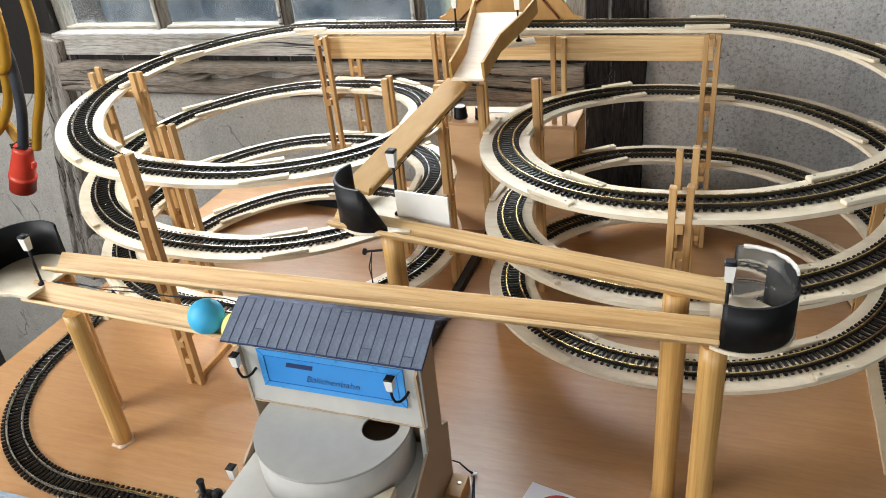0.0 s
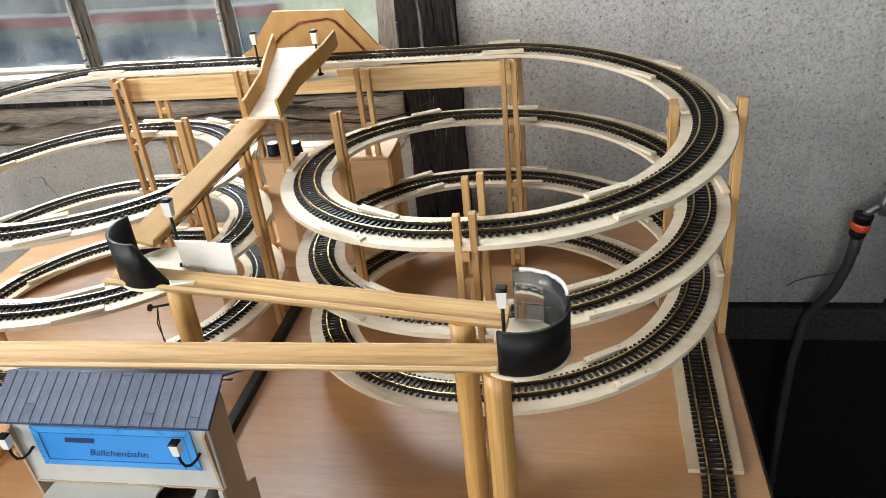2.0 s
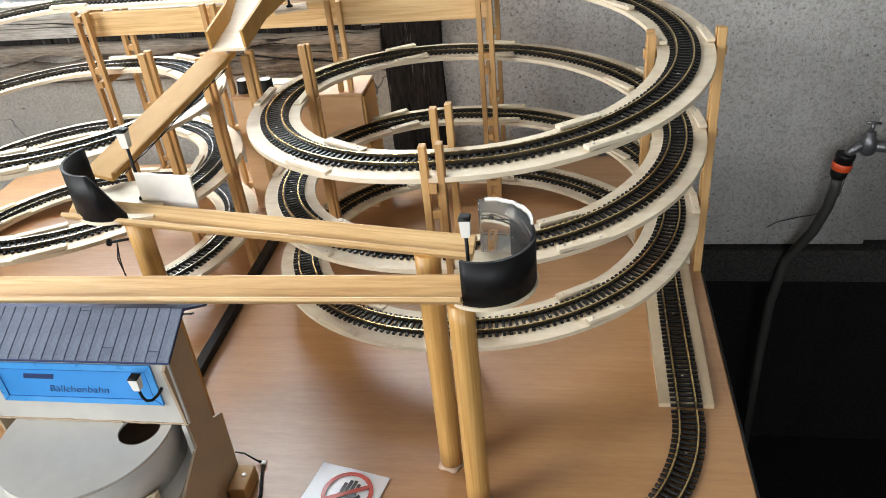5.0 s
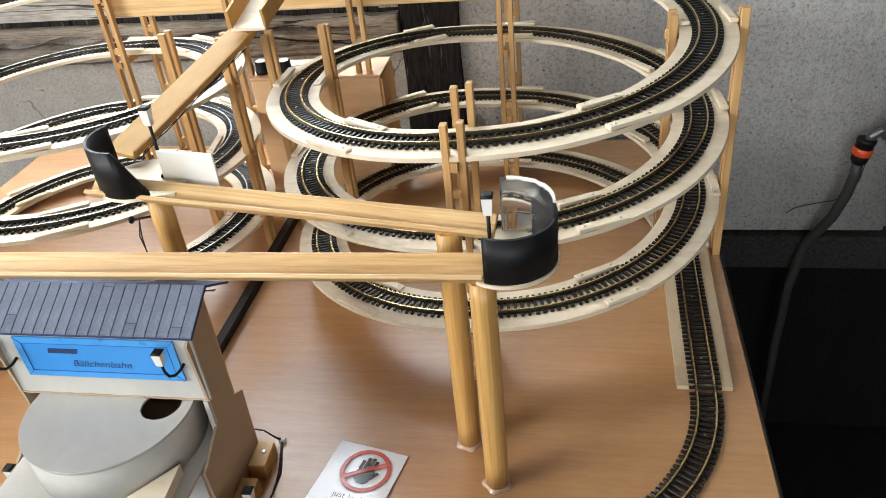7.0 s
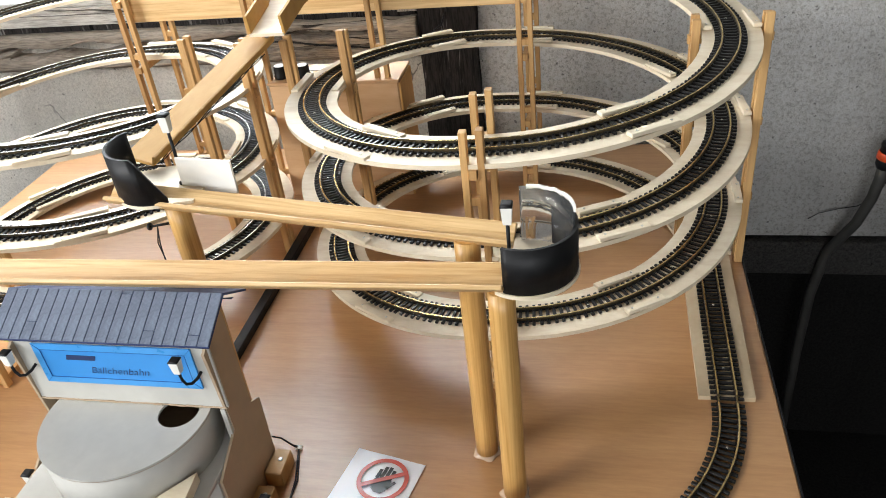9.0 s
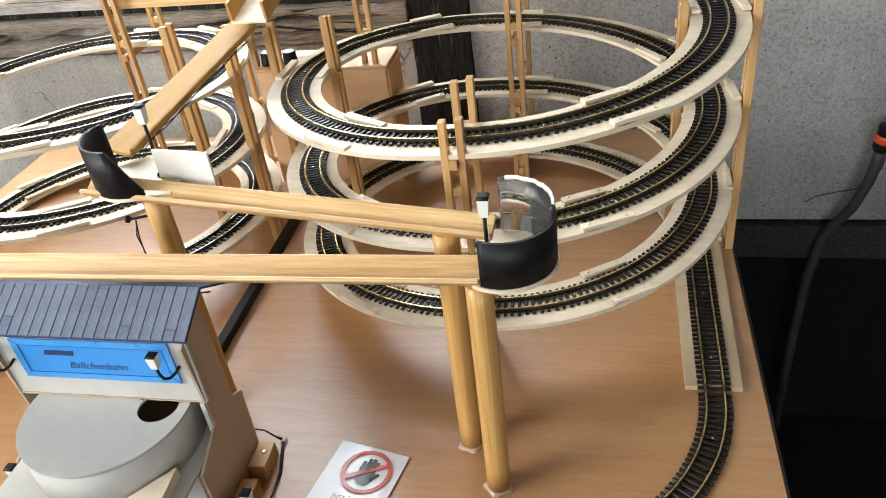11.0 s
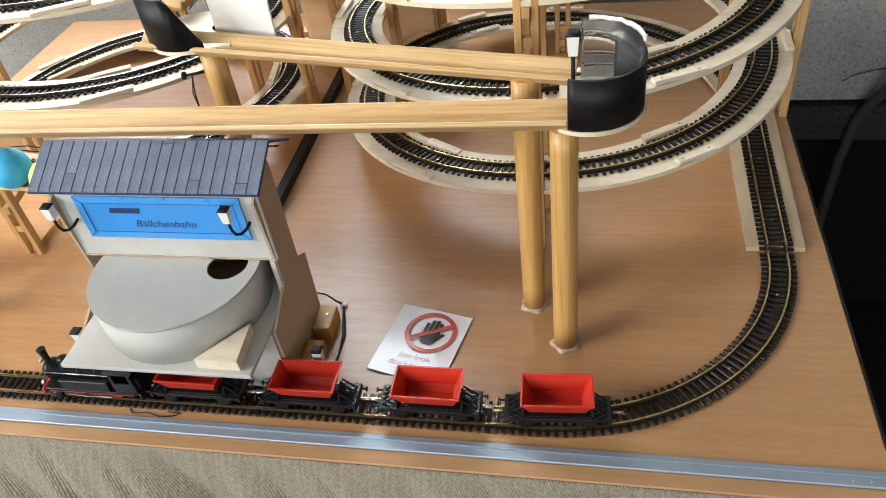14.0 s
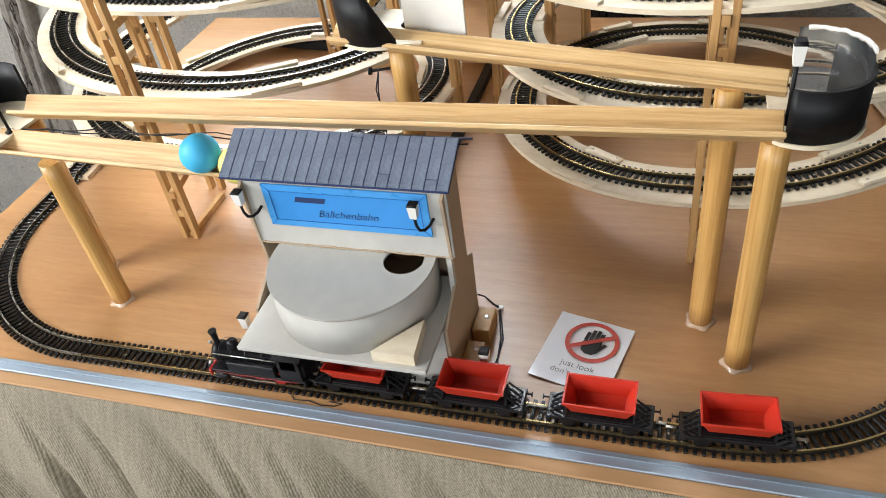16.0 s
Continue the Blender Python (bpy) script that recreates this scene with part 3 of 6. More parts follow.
# ---- the table ----
TX0, TX1, TY1 = -0.81, 0.279, 0.80
table = thing("table", "table with a beech laminate top and a metal front strip", "table")
bm = bm_new()
add_box(bm, ((TX0 + TX1) / 2, 0.014 + (TY1 - 0.014) / 2, -0.011), (TX1 - TX0, TY1 - 0.014, 0.022), bevel=0.0015)
part("tabletop", bm, M["table"], table)
bm = bm_new()
add_box(bm, ((TX0 + TX1) / 2, 0.0195, 0.0012), (TX1 - TX0 - 0.002, 0.0135, 0.0024), bevel=0.0006)
add_box(bm, ((TX0 + TX1) / 2, 0.0215, 0.0028), (TX1 - TX0 - 0.002, 0.0012, 0.0012))
part("edge_strip", bm, M["alu"], table, "brushed aluminium strip")
bm = bm_new()
add_box(bm, ((TX0 + TX1) / 2, 0.007, -0.009), (TX1 - TX0, 0.0135, 0.018), bevel=0.001)
part("front_lipping", bm, M["lipping"], table, "orange-brown wooden lipping")
for x in (TX0 + 0.04, TX1 - 0.04):
    for y in (0.06, TY1 - 0.04):
        bm = bm_new()
        add_box(bm, (x, y, (FLOOR_Z - 0.022) / 2), (0.04, 0.04, -FLOOR_Z - 0.022), bevel=0.002)
        part("leg", bm, M["black"], table)
bm = bm_new()
add_box(bm, (TX1 + 0.0012, TY1 / 2 + 0.01, -0.012), (0.0020, TY1 - 0.03, 0.023), bevel=0.0006)
part("side_edging", bm, M["black"], table, "thin black edging along the side")

# ---- model railway ----
RC, LC, RAD = (0.0210, 0.492), (-0.538, 0.492), 0.2090
Z0, DROP = 0.302, 0.0914
STRETCH = {1: 0.008, -1: 0.014}   # half the straight piece that lengthens each ring sideways
TURNS = 3.25
GAUGE = 0.0165


def helix_path(side):
    """Points of the track's middle (level with the sleeper tops) from the back straight down the helix; side: 1 right, -1 left."""
    c = RC if side > 0 else LC
    pts = []
    xm = (RC[0] + LC[0]) / 2
    for i in range(20):
        pts.append((xm + (c[0] - xm) * i / 20, c[1] + RAD, Z0))
    n = int(TURNS * 96)
    for i in range(n + 1):
        th = 2 * math.pi * TURNS * i / n
        z = Z0 - DROP * th / (2 * math.pi)
        ex = STRETCH[side] * max(-1.0, min(1.0, 6 * math.sin(th)))
        pts.append((c[0] + side * (RAD * math.sin(th) + ex), c[1] + RAD * math.cos(th), max(z, 0.0095)))
    return [Vector(p) for p in pts]


LOOP_R, FRONT_Y = 0.2, 0.0495
LRC, LLC = (0.0335, 0.25), (-0.553, 0.2495)


def straight(a, b, step=0.01):
    a, b = Vector(a), Vector(b)
    n = max(2, int((b - a).length / step))
    return [a + (b - a) * i / n for i in range(n)]


def loop_path():
    """The track on the table: in from the right plank, round the front, out to the left one."""
    pts = straight((0.2375, 0.492, 0.0095), (0.2335, 0.257, 0.0075)) + straight((0.2335, 0.257, 0.0075), (0.2335, 0.25, 0.0035))
    for i in range(48):
        a = -math.pi / 2 * i / 48
        pts.append(Vector((LRC[0] + LOOP_R * math.cos(a), LRC[1] + LOOP_R * math.sin(a), 0.0035)))
    pts += straight((LRC[0], FRONT_Y, 0.0035), (LLC[0], FRONT_Y, 0.0035))
    left = [pts[-1]]
    for i in range(48):
        a = -math.pi / 2 - math.pi / 2 * i / 48
        left.append(Vector((LLC[0] + LOOP_R * math.cos(a), LLC[1] + LOOP_R * math.sin(a), 0.0035)))
    left += straight((LLC[0] - LOOP_R, LLC[1], 0.0035), (-0.756, 0.315, 0.0035)) + straight((-0.756, 0.315, 0.0075), (-0.765, 0.492, 0.0095)) + [Vector((-0.765, 0.492, 0.0095))]
    return pts, left


def resample(pts, step):
    out, d = [], [0.0]
    for a, b in zip(pts, pts[1:]):
        d.append(d[-1] + (b - a).length)
    n, k = int(d[-1] / step), 0
    for i in range(n + 1):
        s = i * step
        while k < len(d) - 2 and d[k + 1] < s:
            k += 1
        u = (s - d[k]) / max(1e-9, d[k + 1] - d[k])
        p = pts[k].lerp(pts[k + 1], min(1, u))
        out.append((p, (pts[min(k + 2, len(pts) - 1)] - pts[max(k - 1, 0)]).normalized()))
    return out


def add_sweep(bm, stations, section, close=True, bright=-1):
    """Sweeps a section of (sideways, up) along stations of (point, way)."""
    prev = None
    for p, t in stations:
        flat = Vector((t.x, t.y, 0)).normalized()
        side = Vector((flat.y, -flat.x, 0))
        ring = [bm.verts.new(p + side * a + Vector((0, 0, b))) for a, b in section]
        if prev:
            n = len(ring)
            for k in range(n):
                f = bm.faces.new((prev[k], prev[(k + 1) % n], ring[(k + 1) % n], ring[k]))
                f.material_index = 1 if k == bright else 0
        elif close:
            bm.faces.new(ring[::-1])
        prev = ring
    if close:
        bm.faces.new(prev)


RAIL = [(-0.0011, 0.0), (-0.0011, 0.0005), (-0.0004, 0.0008), (-0.0004, 0.0017), (-0.0007, 0.0019), (-0.0007, 0.0026), (0.0007, 0.0026), (0.0007, 0.0019), (0.0004, 0.0017), (0.0004, 0.0008), (0.0011, 0.0005), (0.0011, 0.0)]


def sleeper_mesh():
    bm = bm_new()
    add_box(bm, (0, 0, -0.0012), (0.0031, 0.030, 0.0024), bevel=0.0004)
    for s in (-1, 1):
        for d in (-1, 1):
            add_box(bm, (0, s * GAUGE / 2 + d * 0.0021, 0.0005), (0.0018, 0.0014, 0.0010))
    return mesh_of("sleeper", bm, M["sleeper"])


SLEEPER = sleeper_mesh()
_bm = bm_new()
add_lathe(_bm, [(0.0012, 0.0038), (0.0012, 0.0043), (0.0006, 0.0045)], (0, 0, 0), 8)
SCREW = mesh_of("screw", _bm, M["screw"])


def lay_track(owner, pts, metal, pitch=0.0066, single=lambda p: True):
    """Rails and sleepers along pts under a thing; single: which sleepers are objects of their own."""
    st = resample(pts, 0.004)
    for s in (-1, 1):
        bm = bm_new()
        add_sweep(bm, st, [(a + s * GAUGE / 2, b) for a, b in RAIL], bright=5)
        part("rail", bm, (M["rail_side"], metal), owner)
    rest, count = [], 0
    for p, t in resample(pts, pitch):
        m = Matrix.Translation(p) @ Matrix.Rotation(math.atan2(t.y, t.x), 4, "Z")
        if single(p) and count < 300:
            ob = new("sleeper", SLEEPER)
            ob.parent, ob.matrix_basis = owner, m
            count += 1
        else:
            rest.append(m)
    if rest:
        base_v, base_f = [v.co.copy() for v in SLEEPER.vertices], [tuple(f.vertices) for f in SLEEPER.polygons]
        vs, fs = [], []
        for m in rest:
            o = len(vs)
            vs += [m @ v for v in base_v]
            fs += [tuple(i + o for i in f) for f in base_f]
        me = bpy.data.meshes.new("sleeper_bed")
        me.from_pydata(vs, [], fs)
        me.materials.append(M["sleeper"])
        ob = new("sleeper_bed", me)
        ob.parent = owner
        tagged(ob, "black plastic sleepers", kind="stuff")
    for p, t in resample(pts, 0.0990)[1:]:
        ob = new("screw", SCREW)
        ob.parent, ob.matrix_basis = owner, Matrix.Translation(p + Vector((0, 0, -0.0040)))
    # the spine under the sleepers, left and right
    bm = bm_new()
    for s in (-1, 1):
        add_sweep(bm, st, [(s * GAUGE / 2 - 0.0012, -0.0024), (s * GAUGE / 2 - 0.0012, -0.0006), (s * GAUGE / 2 + 0.0012, -0.0006), (s * GAUGE / 2 + 0.0012, -0.0024)])
    part("sleeper_web", bm, M["sleeper"], owner)


BOARD_OUT, BOARD_IN, BOARD_T = 0.0295, 0.0268, 0.0045
JOINTS = (0, 55, 88, 150, 212, 275, 328)


def helix(side, single):
    c = RC if side > 0 else LC
    owner = thing("spiral_track", "model railway spiral on pale plywood rings with black sleepers", "model railway", "spirals")
    pts = helix_path(side)
    st = resample(pts, 0.006)
    bm = bm_new()
    lo, hi = (-BOARD_OUT, BOARD_IN) if side > 0 else (-BOARD_IN, BOARD_OUT)
    add_sweep(bm, st, [(lo, -0.0024 - BOARD_T), (lo, -0.0024), (hi, -0.0024), (hi, -0.0024 - BOARD_T)])
    part("roadbed", bm, M["ply"], owner, "pale plywood roadbed")
    lay_track(owner, pts, M["brass"] if side > 0 else M["steel"], single=single)
    rng = random.Random(7 + side)
    for turn in range(4):
        for deg in JOINTS:
            th = radians(deg + 360 * turn + rng.uniform(-4, 4))
            if th > 2 * math.pi * TURNS - 0.3:
                continue
            z = Z0 - DROP * th / (2 * math.pi) - 0.0024
            for rr in (RAD - BOARD_IN + 0.0045, RAD + BOARD_OUT - 0.0045):
                bm = bm_new()
                L = rng.uniform(0.040, 0.054)
                add_box(bm, (0, 0, 0.0019), (L, 0.0085, 0.0038), bevel=0.0005)
                p = Vector((c[0] + side * (rr * math.sin(th) + STRETCH[side] * max(-1.0, min(1.0, 6 * math.sin(th)))), c[1] + rr * math.cos(th), z))
                m = Matrix.Translation(p) @ Matrix.Rotation(-side * th, 4, "Z")
                pl = part("splice_plate", bm, M["ply"], owner, m=m)
                for d in (-0.35, 0.35):
                    ob = new("screw", SCREW)
                    ob.parent, ob.matrix_basis = pl, Matrix.Translation((d * L, rng.uniform(-0.001, 0.001), 0))
    return owner


helix(1, lambda p: p.y < 0.45 and p.z > 0.05)
helix(-1, lambda p: False)

loop = thing("table_track", "model railway track curving round the table's front", "model railway")
lay_track(loop, loop_path()[0], M["brass"])
lay_track(loop, loop_path()[1], M["steel"])
for pts in (((0.208, 0.257), (0.259, 0.257), (0.264, 0.492), (0.210, 0.492)), ((-0.784, 0.315), (-0.733, 0.315), (-0.740, 0.492), (-0.794, 0.492))):
    bm = bm_new()
    vs = [bm.verts.new((x, y, z)) for z in (0.0001, 0.0051) for x, y in pts]
    for k in (6, 7):
        vs[k].co.z += 0.002
    for k in range(4):
        bm.faces.new((vs[k], vs[(k + 1) % 4], vs[4 + (k + 1) % 4], vs[4 + k]))
    bm.faces.new(vs[3::-1]), bm.faces.new(vs[4:])
    part("ramp_board", bm, M["plank"], loop, "tan plywood ramp board")

# ---- wooden support posts ----
POST_GROUP = "support posts of the spirals"


def slat_pair(x, y, top, across, base=0.0, foot=None):
    """Two upright slats with small spacer blocks between them; across: 'x' or 'y', the way from slat to slat."""
    o = thing("support_post", "pair of upright pine slats joined by small blocks", "post", POST_GROUP, at=(x, y, base))
    d = Vector((1, 0, 0)) if across == "x" else Vector((0, 1, 0))
    s = (0.0062, 0.0085) if across == "x" else (0.0085, 0.0062)
    rng = random.Random(int(1000 * (x * 3 + y * 7 + 50)))
    for k in (-1, 1):
        bm = bm_new()
        hgt = top - base + rng.uniform(-0.004, 0.004)
        add_box(bm, d * k * 0.0070 + Vector((0, 0, hgt / 2)), (s[0], s[1], hgt), bevel=0.0005)
        part("slat", bm, M["slat"], o)
    z = 0.035
    while z < top - base - 0.02:
        bm = bm_new()
        add_box(bm, (0, 0, z), (0.0080 if across == "x" else 0.007, 0.007 if across == "x" else 0.0080, 0.008), bevel=0.0004)
        part("spacer_block", bm, M["slat"], o)
        z += DROP
    if foot:
        bm = bm_new()
        add_bar(bm, (0, 0, 0.004), (foot[0] - x, foot[1] - y, 0.004), 0.006, 0.007, bevel=0.0004)
        part("foot_slat", bm, M["slat"], o)
    return o


for x, y, top, ac, foot in (
    (0.012, 0.2575, 0.285, "x", (0.012, 0.319)), (0.0125, 0.319, 0.288, "x", None), (0.020, 0.652, 0.302, "x", (0.02, 0.752)), (0.020, 0.752, 0.296, "x", None),
    (0.274, 0.496, 0.294, "y", None), (0.2055, 0.494, 0.292, "y", None), (-0.167, 0.507, 0.288, "y", None), (-0.232, 0.500, 0.286, "y", None),
    (-0.286, 0.500, 0.282, "y", None), (-0.352, 0.497, 0.288, "y", None), (-0.780, 0.478, 0.300, "y", None), (-0.714, 0.480, 0.298, "y", None),
    (-0.528, 0.2265, 0.296, "x", (-0.528, 0.30)), (-0.546, 0.318, 0.292, "x", None), (-0.520, 0.653, 0.300, "x", (-0.520, 0.752)), (-0.520, 0.752, 0.294, "x", None),
    (-0.172, 0.655, 0.298, "x", None), (-0.340, 0.657, 0.298, "x", None)):
    slat_pair(x, y, top, ac, 0.0, foot)


def ring_support(outer, inner, turned):
    """Bars from post to post under each ring; turned: how far down the first turn, as a share."""
    (ax, ay), (bx, by) = outer, inner
    d = Vector((bx - ax, by - ay, 0)).normalized()
    o = thing("ring_support", "short pine bars under the plywood rings between two posts", "bar", "ring supports", at=(ax, ay, 0))
    reach = Vector((bx - ax, by - ay, 0)).length
    for k in range(4):
        z = Z0 - DROP * (turned + k) - 0.0024 - BOARD_T - 0.0046
        if z < 0.012 or turned + k > TURNS:
            continue
        bm = bm_new()
        add_bar(bm, -0.007 * d + Vector((0, 0, z)), (reach + 0.007) * d + Vector((0, 0, z)), 0.0066, 0.0088, bevel=0.0004)
        part("arm", bm, M["slat"], o)


for outer, inner, turned in (
    ((0.020, 0.752), (0.020, 0.652), 0.0), ((0.274, 0.496), (0.2055, 0.494), 0.25), ((0.012, 0.2575), (0.0125, 0.319), 0.5), ((-0.232, 0.500), (-0.167, 0.507), 0.75),
    ((-0.520, 0.752), (-0.520, 0.653), 0.0), ((-0.780, 0.478), (-0.714, 0.480), 0.25), ((-0.528, 0.2265), (-0.546, 0.318), 0.5), ((-0.286, 0.500), (-0.352, 0.497), 0.75)):
    ring_support(outer, inner, turned)

bm = bm_new()
add_box(bm, (-0.25, 0.671, 0.277), (0.545, 0.009, 0.032), bevel=0.0006)
tagged(part("support_board", bm, M["pine"]), "long pine board under the upper straight track", "board")


# ---- ball run ----
def along(a, b, up=(0, 0, 1)):
    """A pose at a whose x axis points to b."""
    a, b = Vector(a), Vector(b)
    x = (b - a).normalized()
    y = Vector(up).cross(x).normalized()
    return Matrix.Translation(a) @ Matrix((x, y, x.cross(y))).transposed().to_4x4(), (b - a).length


def trough(name, label, a, b, w_left, w_right, open_deg=90.0, turn=0.0, thick=0.0035, mat="pine"):
    """Two boards glued to a V; a, b: ends of its bottom line. Left and right seen from a to b."""
    m, L = along(a, b)
    o = thing(name, label, "ball track", "ball tracks")
    o.matrix_basis = m
    for sgn, w, nm in ((1, w_left, "side_board"), (-1, w_right, "side_board")):
        ang = radians(90 - open_deg / 2) * sgn + radians(turn)
        bm = bm_new()
        ny, nz = math.cos(ang) * sgn, math.sin(ang) * sgn
        d = Vector((0, ny, nz))
        rot = Matrix((Vector((1, 0, 0)), d, Vector((1, 0, 0)).cross(d))).transposed()
        add_box(bm, Vector((L / 2, 0, 0)) + d * w / 2, (L, w, thick), rot, 0.0007)
        part(nm, bm, M[mat], o)
    return o


def pole(x, y, r, top, lean=(0, 0)):
    o = thing("round_pole", "round pine pole glued upright on the table", "pole", "round poles", at=(x, y, 0))
    bm = bm_new()
    n = 10
    rng = random.Random(int(1e4 * (x + 2)))
    pts = [(lean[0] * i / n, lean[1] * i / n, top * i / n) for i in range(n + 1)]
    add_tube(bm, pts, r, 22, taper=[r * (1 + rng.uniform(-0.012, 0.012)) for _ in pts])
    part("shaft", bm, M["pole"], o)
    bm = bm_new()
    add_lathe(bm, [(r * 1.26, 0.0), (r * 1.2, 0.0010), (r * 1.04, 0.0022), (r * 1.01, 0.0026)], (0, 0, 0), 22)
    for v in bm.verts:
        k = 1 + 0.12 * math.sin(5 * math.atan2(v.co.y, v.co.x) + x * 90)
        if v.co.z < 0.002:
            v.co.x *= k
            v.co.y *= k
    part("glue_bead", bm, M["glue"], o, "blob of clear hot glue")
    return o


pole(0.0165, 0.178, 0.0100, 0.232)
pole(0.0465, 0.133, 0.0100, 0.219)
pole(-0.551, 0.121, 0.0097, 0.172)
pole(-0.236, 0.212, 0.0098, 0.244)
pole(-0.599, 0.166, 0.0090, 0.188)


def curved_wall(bm, c, r, a0, a1, zlo, zhi, thick, n=28, cut0=0.0, cut1=0.0):
    """An upright strip bent round c from angle a0 to a1 (degrees); cut: how much lower the ends' tops slope over the last part."""
    rows = []
    for i in range(n + 1):
        u = i / n
        a = radians(a0 + (a1 - a0) * u)
        top = zhi - cut0 * max(0, 1 - u * 5) - cut1 * max(0, 1 - (1 - u) * 5)
        e, f = Vector((math.cos(a), math.sin(a), 0)), Vector(c)
        rows.append([bm.verts.new(f + e * rr + Vector((0, 0, z - f.z))) for rr, z in ((r, zlo), (r, top), (r + thick, top), (r + thick, zlo))])
    for p, q in zip(rows, rows[1:]):
        for k in range(4):
            fc = bm.faces.new((p[k], p[(k + 1) % 4], q[(k + 1) % 4], q[k]))
            fc.smooth = k in (0, 2)
    bm.faces.new(rows[0][::-1]), bm.faces.new(rows[-1])


def disc_plate(bm, c, r, a0, a1, thick, extra=()):
    pts = [(c[0] + r * math.cos(radians(a0 + (a1 - a0) * i / 24)), c[1] + r * math.sin(radians(a0 + (a1 - a0) * i / 24))) for i in range(25)]
    add_prism(bm, pts + list(extra), 2, c[2], c[2] + thick)


def lamp_post(x, y, z, h, name="miniature_street_lamp"):
    o = thing(name, "miniature street lamp with a white square lantern on a black pole", "model lamp", "miniature lamps", at=(x, y, z))
    bm = bm_new()
    add_lathe(bm, [(0.0042, 0), (0.0042, 0.0014), (0.0022, 0.0024), (0.0016, 0.004)], sides=14)
    add_tube(bm, [(0, 0, 0.003), (0, 0, h - 0.015)], 0.0014, 10)
    part("pole", bm, M["black"], o)
    bm = bm_new()
    add_lathe(bm, [(0.0040, h - 0.016), (0.0044, h - 0.014), (0.0054, h - 0.003), (0.0054, h - 0.002)], sides=4, rot=rz(radians(45)))
    for f in bm.faces:
        f.smooth = False
    part("lantern", bm, M["white"], o, "white translucent lantern")
    bm = bm_new()
    add_lathe(bm, [(0.0060, h - 0.002), (0.0060, h - 0.001), (0.0044, h + 0.0006)], sides=4, rot=rz(radians(45)))
    part("cap", bm, M["black"], o)
    return o


# first turn: black bent strip on a plywood base
C1 = (-0.255, 0.230, 0.246)
cup = thing("turning_cup", "black bent plastic strip on a plywood base turning the balls", "ball track", "turning cups")
bm = bm_new()
curved_wall(bm, C1, 0.034, 150, 306, 0.249, 0.291, 0.0022, cut1=0.038)
part("bent_wall", bm, M["black"], cup)
bm = bm_new()
disc_plate(bm, C1, 0.0365, 90, 300, 0.003, [(-0.214, 0.204), (-0.214, 0.252)])
part("base_plate", bm, M["ply"], cup)
bm = bm_new()
add_box(bm, (-0.209, 0.227, 0.260), (0.054, 0.0022, 0.030), Matrix.Rotation(radians(-8), 3, "Z"), 0.0003)
part("white_board", bm, M["white"], cup, "upright white cardboard guide")
lamp_post(-0.236, 0.234, 0.249, 0.064)

# second turn: black outer strip with a clear film at the back
C2 = (0.063, 0.158, 0.219)
cup = thing("turning_cup", "black bent plastic strip with a clear film rim turning the balls", "ball track", "turning cups")
bm = bm_new()
curved_wall(bm, C2, 0.0345, -112, 62, 0.222, 0.259, 0.0022)
part("bent_wall", bm, M["black"], cup)
FILM, fnt, fb = nodes_of("clear_film")
fb.inputs["Base Color"].default_value = (0.85, 0.87, 0.9, 1)
fb.inputs["Transmission Weight"].default_value, fb.inputs["Roughness"].default_value, fb.inputs["IOR"].default_value = 0.97, 0.05, 1.2
bm = bm_new()
curved_wall(bm, C2, 0.0338, -14, 102, 0.2222, 0.2685, 0.0006, cut0=0.009)
part("film_wall", bm, FILM, cup, "clear plastic film")
bm = bm_new()
curved_wall(bm, C2, 0.0332, 0, 93, 0.2670, 0.2695, 0.0018, 60)
for v in bm.verts:
    k = noise.noise(Vector((v.co.x * 260, v.co.y * 260, 3)))
    v.co.z += 0.0006 * k * (1 if v.co.z > 0.268 else 2.0)
part("taped_rim", bm, M["white"], cup, "rim of white tape")
bm = bm_new()
disc_plate(bm, C2, 0.0380, -112, 118, 0.003, [(0.041, 0.188), (0.043, 0.126)])
part("base_plate", bm, M["ply"], cup)
lamp_post(0.052, 0.148, 0.222, 0.058)

o = thing("yellow_wire", "short bare-ended yellow wire under the second cup", "wire")
bm = bm_new()
add_tube(bm, [(0.046, 0.140, 0.2165), (0.037, 0.141, 0.2150), (0.031, 0.145, 0.2185), (0.028, 0.149, 0.2240)], 0.0009, 6)
part("strand", bm, plain("yellow_insulation", (0.62, 0.42, 0.03), 0.45, 0, 0.1, 90, 0.0), o)

# third turn, at the table's left side
C3 = (-0.628, 0.152, 0.188)
cup = thing("turning_cup", "black bent plastic strip on a white base turning the balls", "ball track", "turning cups")
bm = bm_new()
curved_wall(bm, C3, 0.038, 62, 262, 0.191, 0.231, 0.0022)
part("bent_wall", bm, M["black"], cup)
bm = bm_new()
disc_plate(bm, C3, 0.041, 60, 290, 0.003, [(-0.592, 0.112), (-0.586, 0.170)])
part("base_plate", bm, M["ply"], cup)
lamp_post(-0.595, 0.136, 0.191, 0.056)

trough("ball_ramp", "pine trough sloping down from the chute", (-0.243, 0.492, 0.2845), (-0.275, 0.256, 0.2545), 0.009, 0.030, 100, 27, mat="tan_ply")
trough("ball_trough", "long pine trough of two boards", (-0.294, 0.208, 0.2455), (0.052, 0.172, 0.2285), 0.019, 0.010, 95, -8)
trough("ball_trough", "long pine trough of two boards", (0.050, 0.132, 0.2185), (-0.574, 0.140, 0.206), 0.020, 0.020, 95, 0)
trough("ball_trough", "pine trough leading down to the little house", (-0.606, 0.122, 0.1785), (-0.335, 0.122, 0.166), 0.022, 0.010, 95, 0)

